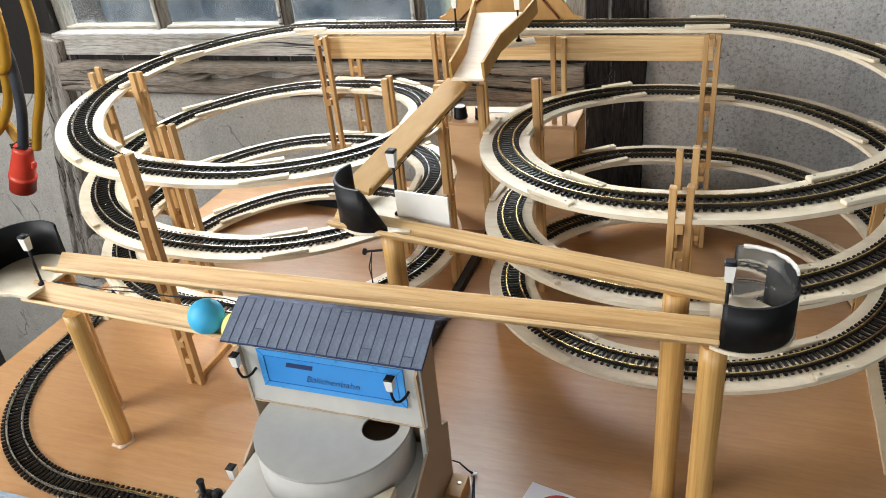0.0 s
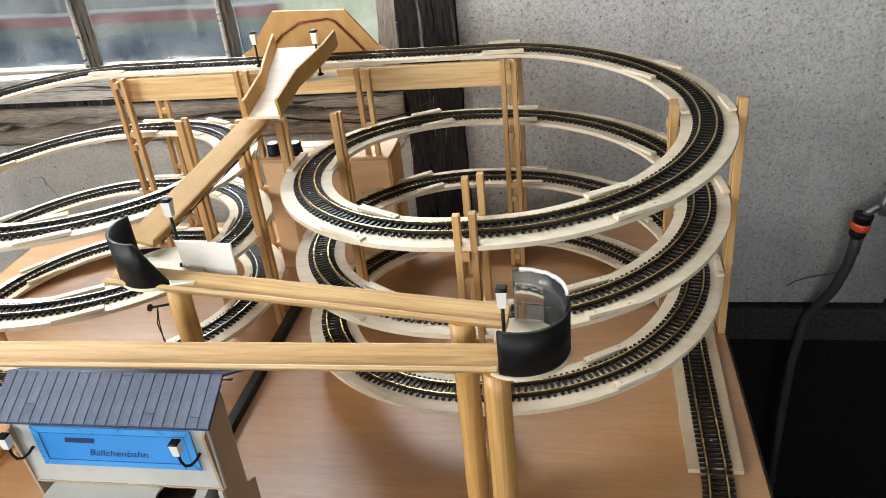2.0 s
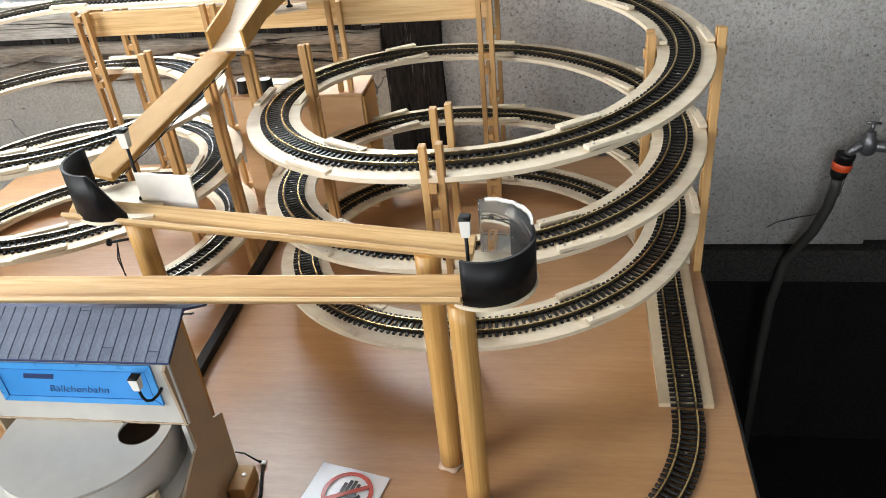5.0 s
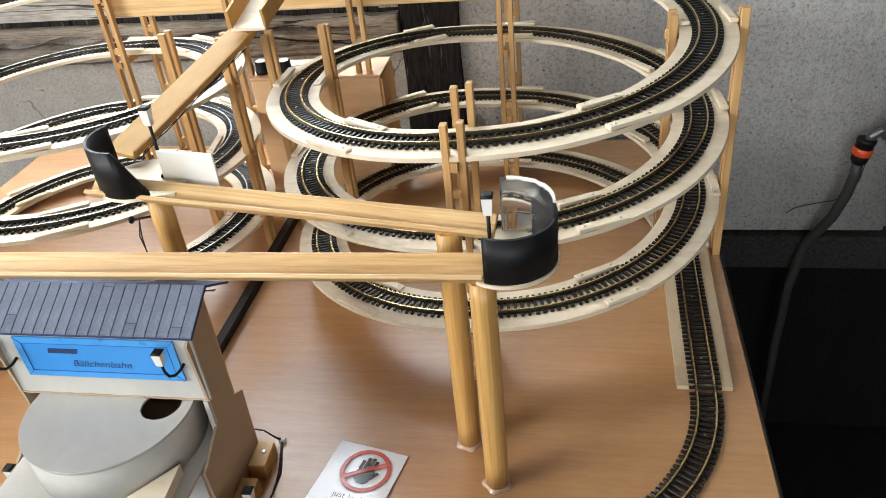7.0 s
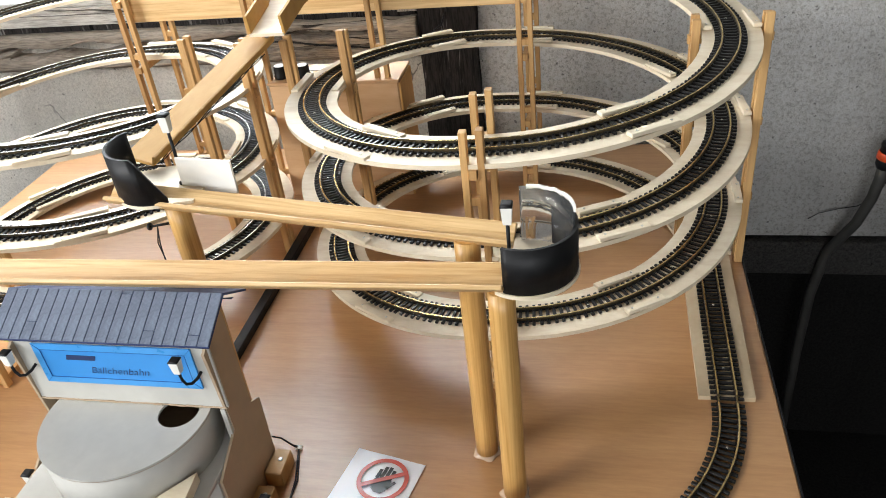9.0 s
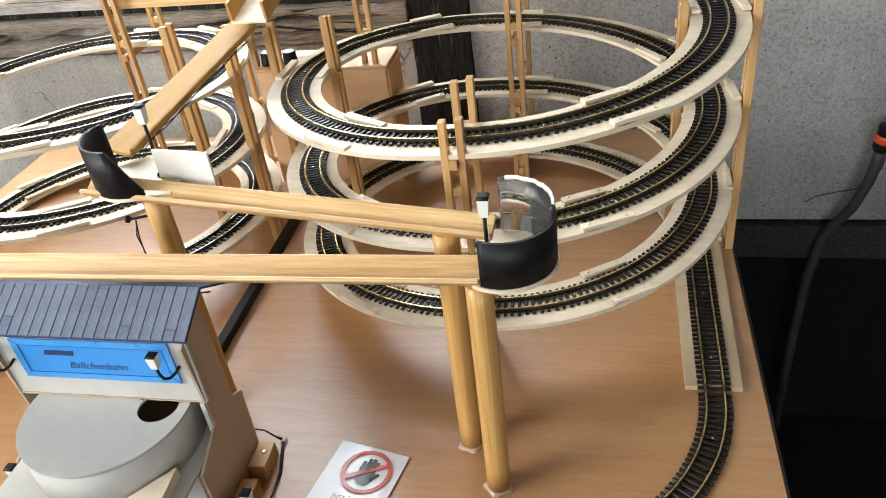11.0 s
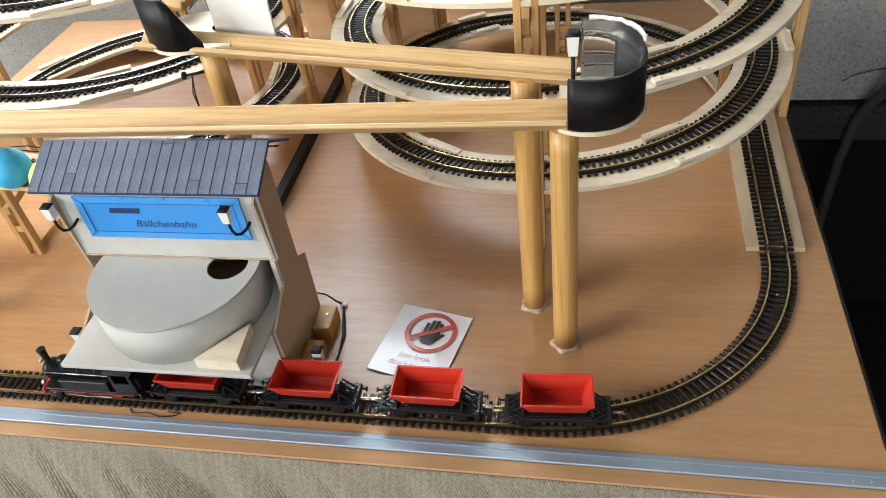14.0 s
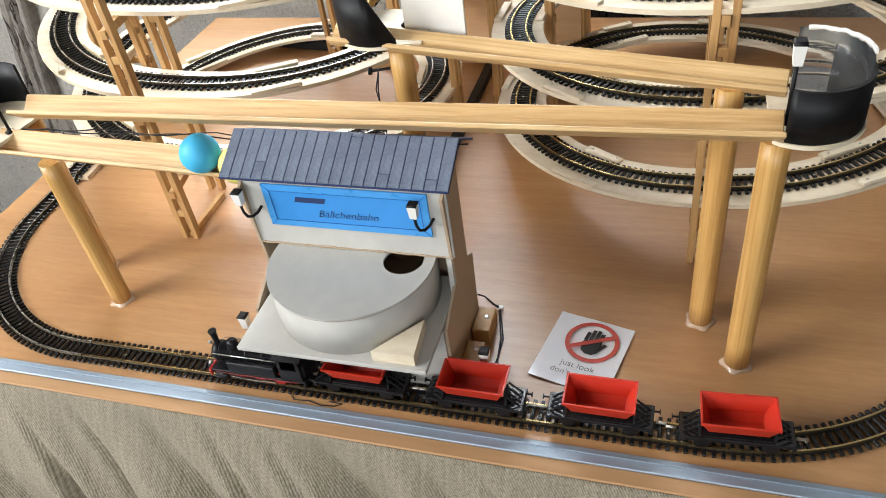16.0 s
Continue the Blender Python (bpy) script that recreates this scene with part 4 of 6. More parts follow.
# the chute under the upper track
chute = thing("ball_chute", "plywood chute with S-shaped side walls", "chute")
XL = [(-0.283, 0.655), (-0.272, 0.590), (-0.262, 0.540), (-0.260, 0.474)]
XR = [(-0.200, 0.655), (-0.205, 0.610), (-0.220, 0.545), (-0.221, 0.474)]
def chute_z(y):
    return 0.2985 + (y - 0.474) * 0.165


bm = bm_new()
top = [bm.verts.new((x, y, chute_z(y))) for x, y in XL + XR[::-1]]
bot = [bm.verts.new((x, y, chute_z(y) - 0.003)) for x, y in XL + XR[::-1]]
for k in range(3):
    bm.faces.new((top[k], top[k + 1], top[6 - k], top[7 - k])), bm.faces.new((bot[k], bot[7 - k], bot[6 - k], bot[k + 1]))
for k in range(8):
    bm.faces.new((top[k], bot[k], bot[(k + 1) % 8], top[(k + 1) % 8]))
part("floor", bm, M["ply"], chute)
for side in (XL, XR):
    bm = bm_new()
    for a, b in zip(side, side[1:]):
        add_bar(bm, (a[0], a[1], chute_z(a[1]) + 0.009), (b[0], b[1], chute_z(b[1]) + 0.009), 0.003, 0.021)
    part("side_wall", bm, M["tan_ply"], chute)
lamp_post(-0.316, 0.668, 0.302, 0.046)
bm = bm_new()
add_box(bm, (-0.2150, 0.620, 0.2985), (0.040, 0.030, 0.003), rz(radians(20)), 0.0004)
tagged(part("lamp_shelf", bm, M["ply"], chute), "small plywood shelf")
lamp_post(-0.2165, 0.622, 0.300, 0.056)


# balls
def ball(p, r, mat, label):
    bm = bm_new()
    bmesh.ops.create_uvsphere(bm, u_segments=36, v_segments=24, radius=r)
    for f in bm.faces:
        f.smooth = True
    ob = part("ball", bm, mat)
    ob.location = p
    return tagged(ob, label, "ball", "balls")


M["blue_ball"] = plain("blue_ball", (0.06, 0.47, 0.76), 0.55, 0, 0.06, 90, 0.06)
M["yellow_ball"] = plain("yellow_ball", (0.80, 0.75, 0.22), 0.55, 0, 0.06, 90, 0.06)
ball((-0.3895, 0.122, 0.1895), 0.0166, M["blue_ball"], "light blue plastic ball resting in the wooden trough")
ball((-0.3588, 0.124, 0.1790), 0.0159, M["yellow_ball"], "pale yellow plastic ball in the trough under the roof")

# ---- the little house ----
HX0, HX1 = -0.346, -0.178
house = thing("ball_machine_house", "grey cardboard house with a slate roof and a blue nameplate", "model house")


def slate_material():
    m, nt, b = nodes_of("printed_slate")
    v = texco(nt)
    n1, n2 = noise_tex(nt, v, 60, 4), noise_tex(nt, v, 420, 3)
    col = mix(nt, 0.5, ramp(nt, n1, [(0.3, (0.10, 0.125, 0.175)), (0.7, (0.155, 0.19, 0.255))]), ramp(nt, n2, [(0.3, (0.08, 0.10, 0.145)), (0.7, (0.19, 0.225, 0.295))]))
    col = mix(nt, 0.25, col, ramp(nt, random_of(nt), [(0, (0.09, 0.11, 0.16)), (1, (0.18, 0.215, 0.285))]))
    worn = noise_tex(nt, texco(nt), 22, 6, 0.75)
    col = mix(nt, ramp(nt, worn, [(0.54, (0, 0, 0)), (0.72, (0.45,) * 3)]), col, (0.27, 0.33, 0.42))
    link(nt, col, b.inputs["Base Color"])
    b.inputs["Roughness"].default_value = 0.7
    return m


M["ink"] = plain("ink", (0.018, 0.035, 0.11), 0.6, 0, 0.0, 50, 0.0)
M["slate"] = slate_material()
SIDE = [(0.098, 0.176), (0.104, 0.090), (0.066, 0.071), (0.0675, 0.0), (0.150, 0.0), (0.152, 0.080), (0.138, 0.088), (0.138, 0.185), (0.134, 0.197)]
for x in (HX0, HX1):
    bm = bm_new()
    add_prism(bm, SIDE, 0, x - 0.0012, x + 0.0012)
    part("side_wall", bm, M["brown_card"], house, "brown cardboard side wall")
bm = bm_new()
add_box(bm, ((HX0 + HX1) / 2, 0.1045, 0.1500), (HX1 - HX0 + 0.006, 0.0025, 0.0680), bevel=0.0004)
part("front_wall", bm, M["card"], house, "grey cardboard front")
bm = bm_new()
erng = random.Random(12)
for i in range(24):
    xa = HX0 - 0.002 + (HX1 - HX0 + 0.004) * i / 24
    add_box(bm, (xa + 0.0036, 0.1036 + erng.uniform(-0.0004, 0.0004), 0.1162 + erng.uniform(-0.0002, 0.0002)), (0.0076, 0.0027, erng.uniform(0.0012, 0.0018)), bevel=0.0003)
part("torn_edge", bm, M["brown_card"], house, "torn brown cardboard edge")
bm = bm_new()
add_box(bm, ((HX0 + HX1) / 2, 0.1372, 0.0925), (HX1 - HX0 - 0.003, 0.0025, 0.185), bevel=0.0004)
part("back_wall", bm, M["brown_card"], house)
RA, RB, RCC = Vector((0, 0.0985, 0.1840)), Vector((0, 0.1385, 0.2045)), Vector((0, 0.172, 0.184))
for a, b2 in ((RA, RB), (RB, RCC)):
    bm = bm_new()
    mid = (a + b2) / 2
    add_bar(bm, (-0.3615, mid.y, mid.z - 0.0012), (-0.171, mid.y, mid.z - 0.0012), (b2 - a).length, 0.0018, up=(b2 - a).normalized().cross(Vector((1, 0, 0))) * -1)
    part("roof_panel", bm, M["ink"], house, "dark roof underlay")
d = (RB - RA)
rot = Matrix((Vector((1, 0, 0)), d.normalized(), Vector((1, 0, 0)).cross(d.normalized()))).transposed()
SW = 0.1905 / 20
rng = random.Random(4)
for i in range(20):
    cuts = [0.0, 1.0]
    if i in (3, 11, 14, 18):
        cuts.insert(1, {3: 0.35, 11: 0.93, 14: 0.25, 18: 0.2}[i])
    for u0, u1 in zip(cuts, cuts[1:]):
        bm = bm_new()
        add_box(bm, (0, 0, 0), (SW - 0.0007, d.length * (u1 - u0) - 0.0006, 0.0009), bevel=0.00015)
        p = RA + d * (u0 + u1) / 2
        part("slate", bm, M["slate"], house, m=Matrix.Translation((-0.3615 + SW * (i + 0.5), p.y, p.z + 0.0002)) @ rot.to_4x4())

# nameplate
M["blue"] = plain("blue_paper", (0.045, 0.27, 0.66), 0.45, 0, 0.08, 60, 0.12)
M["blue_line"] = plain("blue_line", (0.02, 0.11, 0.36), 0.5, 0, 0.1, 90, 0.0)
M["blue_edge"] = plain("blue_tape", (0.065, 0.31, 0.68), 0.3, 0, 0.1, 90, 0.3)
PX0, PX1, PZ0, PZ1, PY = -0.328, -0.190, 0.1375, 0.1780, 0.1022
plate = part("nameplate", (lambda b: (add_box(b, ((PX0 + PX1) / 2, PY, (PZ0 + PZ1) / 2), (PX1 - PX0, 0.0012, PZ1 - PZ0), bevel=0.0002), b)[1])(bm_new()), M["blue"], house, "blue nameplate under tape")
for c, sz in ((((PX0 + PX1) / 2, PY - 0.0008, PZ1 - 0.003), (PX1 - PX0, 0.0005, 0.006)), (((PX0 + PX1) / 2, PY - 0.0008, PZ0 + 0.003), (PX1 - PX0, 0.0005, 0.006)), ((PX0 + 0.003, PY - 0.0009, (PZ0 + PZ1) / 2), (0.006, 0.0005, PZ1 - PZ0 - 0.012)), ((PX1 - 0.003, PY - 0.0009, (PZ0 + PZ1) / 2), (0.006, 0.0005, PZ1 - PZ0 - 0.012))):
    bm = bm_new()
    add_box(bm, c, sz)
    part("tape", bm, M["blue_edge"], plate)


for (ax, az), (bx, bz) in (((PX0 + 0.006, PZ0 + 0.006), (PX1 - 0.006, PZ0 + 0.006)), ((PX0 + 0.006, PZ1 - 0.006), (PX1 - 0.006, PZ1 - 0.006)), ((PX0 + 0.006, PZ0 + 0.006), (PX0 + 0.006, PZ1 - 0.006)), ((PX1 - 0.006, PZ0 + 0.006), (PX1 - 0.006, PZ1 - 0.006)),
                           ((PX0, PZ0), (PX0 + 0.006, PZ0 + 0.006)), ((PX0, PZ1), (PX0 + 0.006, PZ1 - 0.006)), ((PX1, PZ0), (PX1 - 0.006, PZ0 + 0.006)), ((PX1, PZ1), (PX1 - 0.006, PZ1 - 0.006))):
    bm = bm_new()
    add_bar(bm, (ax, PY - 0.0011, az), (bx, PY - 0.0011, bz), 0.0003, 0.0005, up=(0, -1, 0.001))
    part("border_line", bm, M["blue_line"], plate)


def writing(text, size, m, mat, parent, shear=0.0):
    cu = bpy.data.curves.new("text", "FONT")
    cu.body, cu.size, cu.extrude, cu.shear, cu.offset = text, size, 0.0001, shear, -0.00014
    tmp = bpy.data.objects.new("text", cu)
    scene.collection.objects.link(tmp)
    bpy.context.view_layer.update()
    me = bpy.data.meshes.new_from_object(tmp.evaluated_get(bpy.context.evaluated_depsgraph_get()))
    bpy.data.objects.remove(tmp)
    me.materials.clear()
    me.materials.append(mat)
    ob = new("lettering", me)
    ob.parent = parent
    ob.matrix_basis = m
    return ob


bm = bm_new()
add_prism(bm, [(-0.3015, 0.1625), (-0.2760, 0.1625), (-0.2742, 0.1672), (-0.2997, 0.1672)], 1, PY - 0.0012, PY - 0.0008)
part("name_bar", bm, M["ink"], plate, "dark bar of writing")
writing("Bällchenbahn", 0.0098, pose(-0.284, PY - 0.0010, 0.1490, 90, 0, 0), M["ink"], plate, 0.32)

# platform, drum and offcut
DC = (-0.2600, 0.0935)
bm = bm_new()
add_box(bm, (-0.260, 0.072, 0.0735), (0.160, 0.106, 0.004), bevel=0.0006)
part("platform", bm, M["card"], house, "grey cardboard platform")
bm = bm_new()
add_box(bm, (-0.258, 0.0805, 0.0357), (0.160, 0.0025, 0.0714), bevel=0.0004)
part("support_wall", bm, M["card"], house, "grey cardboard wall under the platform")
bm = bm_new()
add_prism(bm, [(-0.234, 0.0), (-0.1795, 0.0), (-0.1795, 0.0712), (-0.186, 0.0712)], 1, 0.0640, 0.0664)
part("gusset", bm, M["card"], house, "grey triangular cardboard gusset")
bm = bm_new()
add_lathe(bm, [(0.0670, 0.0756), (0.0670, 0.0800)], (*DC, 0), 48)
part("drum_floor", bm, M["brown_card"], house, "brown floor inside the drum")
bm = bm_new()
add_bar(bm, (-0.1795, 0.1035, 0.116), (-0.1795, 0.1035, 0.0790), 0.004, 0.006, up=(0, 1, 0))
part("corner_strip", bm, M["card"], house)
for x in (-0.338, -0.1835):
    bm = bm_new()
    add_prism(bm, [(0.0825, 0.0), (0.104, 0.0), (0.104, 0.0715), (0.070, 0.0715)], 0, x - 0.0012, x + 0.0012)
    part("bracket", bm, M["card"], house)
bm = bm_new()
holec = (-0.216, 0.0965)
add_lathe(bm, [(0.0690, 0.0757), (0.0690, 0.1130), (0.0680, 0.1130), (0.0680, 0.0757)], (*DC, 0), 72)
part("drum_wall", bm, M["card"], house, "grey painted drum")
bm = bm_new()
curved_wall(bm, (*DC, 0), 0.0684, 0, 359.9, 0.1124, 0.1131, 0.0010, 72)
part("seam", bm, M["brown_card"], house, "brown seam under the lid")
# the drum's lid with a round opening
bm = bm_new()
n = 64
HR = 0.0165
def lid_ring(z):
    outer = [bm.verts.new((DC[0] + 0.0697 * math.cos(2 * math.pi * k / n), DC[1] + 0.0697 * math.sin(2 * math.pi * k / n), z)) for k in range(n)]
    inner = [bm.verts.new((holec[0] + HR * math.cos(2 * math.pi * k / n), holec[1] + HR * math.sin(2 * math.pi * k / n), z)) for k in range(n)]
    return outer, inner


(o1, i1), (o2, i2) = lid_ring(0.1150), lid_ring(0.1132)
for k in range(n):
    j = (k + 1) % n
    bm.faces.new((o1[k], o1[j], i1[j], i1[k])), bm.faces.new((o2[k], i2[k], i2[j], o2[j]))
    bm.faces.new((o1[k], o2[k], o2[j], o1[j])), bm.faces.new((i1[k], i1[j], i2[j], i2[k]))
part("drum_lid", bm, M["card"], house, "grey lid with a round opening")
bm = bm_new()
add_prism(bm, [(-0.224, 0.0235), (-0.1895, 0.0235), (-0.1925, 0.062)], 2, 0.0757, 0.0862)
tagged(part("plywood_offcut", bm, M["ply"]), "triangular plywood offcut lying on the platform", "offcut")


def wall_lamp(x, z, y=0.1032, s=1):
    o = thing("miniature_wall_lamp", "miniature wall lamp, white lantern on a black bent arm", "model lamp", "miniature lamps", at=(x, y, z))
    bm = bm_new()
    pts = [(0, 0, 0), (-0.002 * s, -0.005, -0.003), (-0.005 * s, -0.009, -0.0045), (-0.008 * s, -0.0115, -0.003), (-0.0095 * s, -0.0125, 0.002), (-0.010 * s, -0.0125, 0.006), (-0.010 * s, -0.0125, 0.010)]
    add_tube(bm, pts, 0.0012, 8)
    part("arm", bm, M["black"], o)
    bm = bm_new()
    add_lathe(bm, [(0.0034, 0.010), (0.0040, 0.0115), (0.0050, 0.0205), (0.0050, 0.0215)], (-0.010 * s, -0.0125, 0), 4, rz(radians(45)))
    for f in bm.faces:
        f.smooth = False
    part("lantern", bm, M["white"], o, "white translucent lantern")
    bm = bm_new()
    add_lathe(bm, [(0.0054, 0.0216), (0.0054, 0.0225), (0.0042, 0.0234)], (-0.010 * s, -0.0125, 0), 4, rz(radians(45)))
    part("cap", bm, M["black"], o)
    return o


wall_lamp(-0.1875, 0.1545)
wall_lamp(-0.334, 0.1545)

# ---- sign on the table ----
sign = thing("laminated_sign", "laminated white card sign with a red prohibition ring", "sign")
tl, tr, bl, br = Vector((-0.102, 0.1695, 0)), Vector((-0.038, 0.154, 0)), Vector((-0.122, 0.0925, 0)), Vector((-0.053, 0.078, 0))
sx = (tr - tl + br - bl).normalized()
sy = Vector((-sx.y, sx.x, 0))
SM = Matrix.Translation((tl + tr + bl + br) / 4 + Vector((0, 0, 0.0012))) @ Matrix((sx, sy, Vector((0, 0, 1)))).transposed().to_4x4()
sign.matrix_basis = SM
SWD, SHT = 0.068, 0.080
M["paper"] = plain("sign_paper", (0.84, 0.85, 0.88), 0.10, 0, 0.02, 40, 0.08, 0.0004)
M["sign_red"] = plain("sign_red", (0.55, 0.09, 0.07), 0.2, 0, 0.05, 40, 0.0)
M["sign_black"] = plain("sign_black", (0.025, 0.027, 0.03), 0.2, 0, 0.05, 40, 0.0)
bm = bm_new()
bmesh.ops.create_grid(bm, x_segments=12, y_segments=12, size=0.5)
for v in bm.verts:
    u, w = v.co.x, v.co.y
    v.co = Vector((u * SWD, w * SHT, 0.0012 * (u * u * 2 + 0.6 * w * w) + 0.0004 * math.sin(7 * u + 3 * w)))
bmesh.ops.solidify(bm, geom=bm.faces[:], thickness=0.0004)
part("card", bm, M["paper"], sign)
RINGC = Vector((0.004, 0.013, 0.0010))
def ring_mesh(r0, r1, z, n=48):
    bm = bm_new()
    a = [[bm.verts.new(RINGC + Vector((r * math.cos(2 * math.pi * k / n), r * math.sin(2 * math.pi * k / n), zz))) for k in range(n)] for r, zz in ((r0, z), (r0, z + 0.0003), (r1, z + 0.0003), (r1, z))]
    for q in range(4):
        for k in range(n):
            bm.faces.new((a[q][k], a[q][(k + 1) % n], a[(q + 1) % 4][(k + 1) % n], a[(q + 1) % 4][k]))
    return bm


part("red_ring", ring_mesh(0.0195, 0.0235, 0.0), M["sign_red"], sign)
bm = bm_new()
add_bar(bm, RINGC + Vector((-0.0165, -0.0115, 0.0006)), RINGC + Vector((0.0165, 0.0115, 0.0006)), 0.0042, 0.0003)
part("red_bar", bm, M["sign_red"], sign)
bm = bm_new()
palm = [(-0.0085, -0.003), (-0.0065, -0.0115), (-0.002, -0.0145), (0.004, -0.0145), (0.0075, -0.011), (0.0085, -0.004), (0.0085, 0.001), (-0.0065, 0.001)]
add_prism(bm, [(RINGC.x + p[0], RINGC.y + p[1]) for p in palm], 2, RINGC.z, RINGC.z + 0.0002)
for k, (x, y1) in enumerate(((-0.0062, 0.0105), (-0.0021, 0.0142), (0.0021, 0.0148), (0.0062, 0.0120))):
    add_bar(bm, RINGC + Vector((x, 0.0005, 0.0001)), RINGC + Vector((x + 0.0006, y1, 0.0001)), 0.0032, 0.0002)
add_bar(bm, RINGC + Vector((0.0070, -0.008, 0.0001)), RINGC + Vector((0.0122, 0.0005, 0.0001)), 0.0030, 0.0002)
part("pictogram", bm, M["sign_black"], sign)
writing("just look", 0.0085, pose(-0.013, -0.0205, 0.0018), M["sign_black"], sign)
writing("don't touch", 0.0085, pose(-0.019, -0.0300, 0.0018), M["sign_black"], sign)

# ---- train ----
M["loco"] = plain("loco_black", (0.008, 0.008, 0.009), 0.40, 0, 0.4, 150, 0.15, 0.0004, 0.28)
M["glossy"] = plain("glossy_black", (0.010, 0.010, 0.011), 0.16, 0, 0.2, 150, 0.0, 0.0004, 0.6)
M["loco_red"] = plain("loco_red", (0.42, 0.02, 0.015), 0.4, 0, 0.15, 150, 0.05)
RAIL_TOP = 0.0061


def on_loop(s):
    """The pose on the table track's front, s metres along it from the front right curve's start; x points along the train's way."""
    pts = [Vector((LRC[0] + LOOP_R * math.cos(-math.pi / 2 * i / 40), LRC[1] + LOOP_R * math.sin(-math.pi / 2 * i / 40), RAIL_TOP)) for i in range(41)]
    pts.append(Vector((LLC[0], FRONT_Y, RAIL_TOP)))
    for a, b in zip(pts, pts[1:]):
        L = (b - a).length
        if s <= L:
            t = (b - a).normalized()
            return Matrix.Translation(a + t * s) @ Matrix.Rotation(math.atan2(t.y, t.x), 4, "Z")
        s -= L


M["dark_red"] = plain("dark_red", (0.16, 0.010, 0.008), 0.5, 0, 0.15, 150, 0.05)


def wheelset(parent, x, r, mat_rim):
    bm = bm_new()
    add_tube(bm, [(x, -0.0095, r), (x, 0.0095, r)], 0.001, 8)
    for s in (-1, 1):
        add_lathe(bm, [(r * 0.5, -0.0012), (r, -0.0012), (r, 0.0010), (r * 0.6, 0.0012)], (x, s * 0.0085, r), 20, Matrix.Rotation(radians(90), 3, "X"))
    part("wheelset", bm, mat_rim, parent)


def wagon():
    o = thing("tipper_wagon", "red plastic tipper wagon on a black frame, empty", "model wagon", "train on the front track")
    bm = bm_new()
    L = 0.080
    for s in (-1, 1):
        add_box(bm, (0, s * 0.0095, 0.0105), (L, 0.0022, 0.0040), bevel=0.0004)
        add_box(bm, (s * (L / 2 - 0.001), 0, 0.0105), (0.003, 0.024, 0.0050), bevel=0.0004)
        for t in (-1, 1):
            add_tube(bm, [(s * L / 2, t * 0.008, 0.0112), (s * (L / 2 + 0.005), t * 0.008, 0.0112)], 0.0008, 8)
            add_lathe(bm, [(0.0022, 0), (0.0022, 0.0007)], (s * (L / 2 + 0.005), t * 0.008, 0.0112), 10, Matrix.Rotation(radians(90), 3, "Y"))
        add_box(bm, (s * 0.024, 0, 0.0065), (0.012, 0.021, 0.006), bevel=0.0006)
    add_box(bm, (0, 0, 0.0115), (L, 0.017, 0.002), bevel=0.0004)
    part("frame", bm, M["loco"], o, "black wagon frame")
    for s in (-1, 1):
        bm = bm_new()
        add_box(bm, (s * 0.0325, 0, 0.0130), (0.0150, 0.0235, 0.0012), bevel=0.0003)
        part("end_platform", bm, M["glossy"], o, "shiny black end platform")
    for s in (-1, 1):
        bm = bm_new()
        for t in (-0.007, -0.0023, 0.0023, 0.007):
            add_bar(bm, (s * 0.0385, t, 0.0125), (s * 0.0265, t, 0.0235), 0.0012, 0.0012)
        add_prism(bm, [(-0.009, 0.0125), (0.009, 0.0125), (0.0045, 0.0245), (-0.0045, 0.0245)], 0, s * 0.0262 - 0.0008, s * 0.0262 + 0.0008)
        part("end_stand", bm, M["loco"], o)
    wheelset(o, -0.024, 0.0052, M["loco"]), wheelset(o, 0.024, 0.0052, M["loco"])
    # the open tub
    bm = bm_new()
    def rect(hx, hy, z):
        return [bm.verts.new((a * hx, b * hy, z)) for a, b in ((-1, -1), (1, -1), (1, 1), (-1, 1))]
    rings = [rect(0.0195, 0.006, 0.0155), rect(0.0205, 0.0105, 0.0210), rect(0.0262, 0.0148, 0.0336), rect(0.0271, 0.0156, 0.0336), rect(0.0271, 0.0156, 0.0351), rect(0.0257, 0.0143, 0.0351), rect(0.0192, 0.0098, 0.0216), rect(0.0184, 0.0050, 0.0168)]
    for q, r in zip(rings, rings[1:]):
        for k in range(4):
            bm.faces.new((q[k], q[(k + 1) % 4], r[(k + 1) % 4], r[k]))
    bm.faces.new(rings[0][::-1]), bm.faces.new(rings[-1])
    part("tub", bm, M["red"], o, "open red tub")
    bm = bm_new()
    add_tube(bm, [(-L / 2 - 0.002, 0, 0.0085), (-L / 2 - 0.010, 0, 0.0085)], 0.0012, 6)
    part("coupling", bm, M["screw"], o)
    bm = bm_new()
    add_tube(bm, [(L / 2 + 0.002, 0, 0.0085), (L / 2 + 0.010, 0, 0.0085)], 0.0012, 6)
    part("coupling", bm, M["screw"], o)
    return o


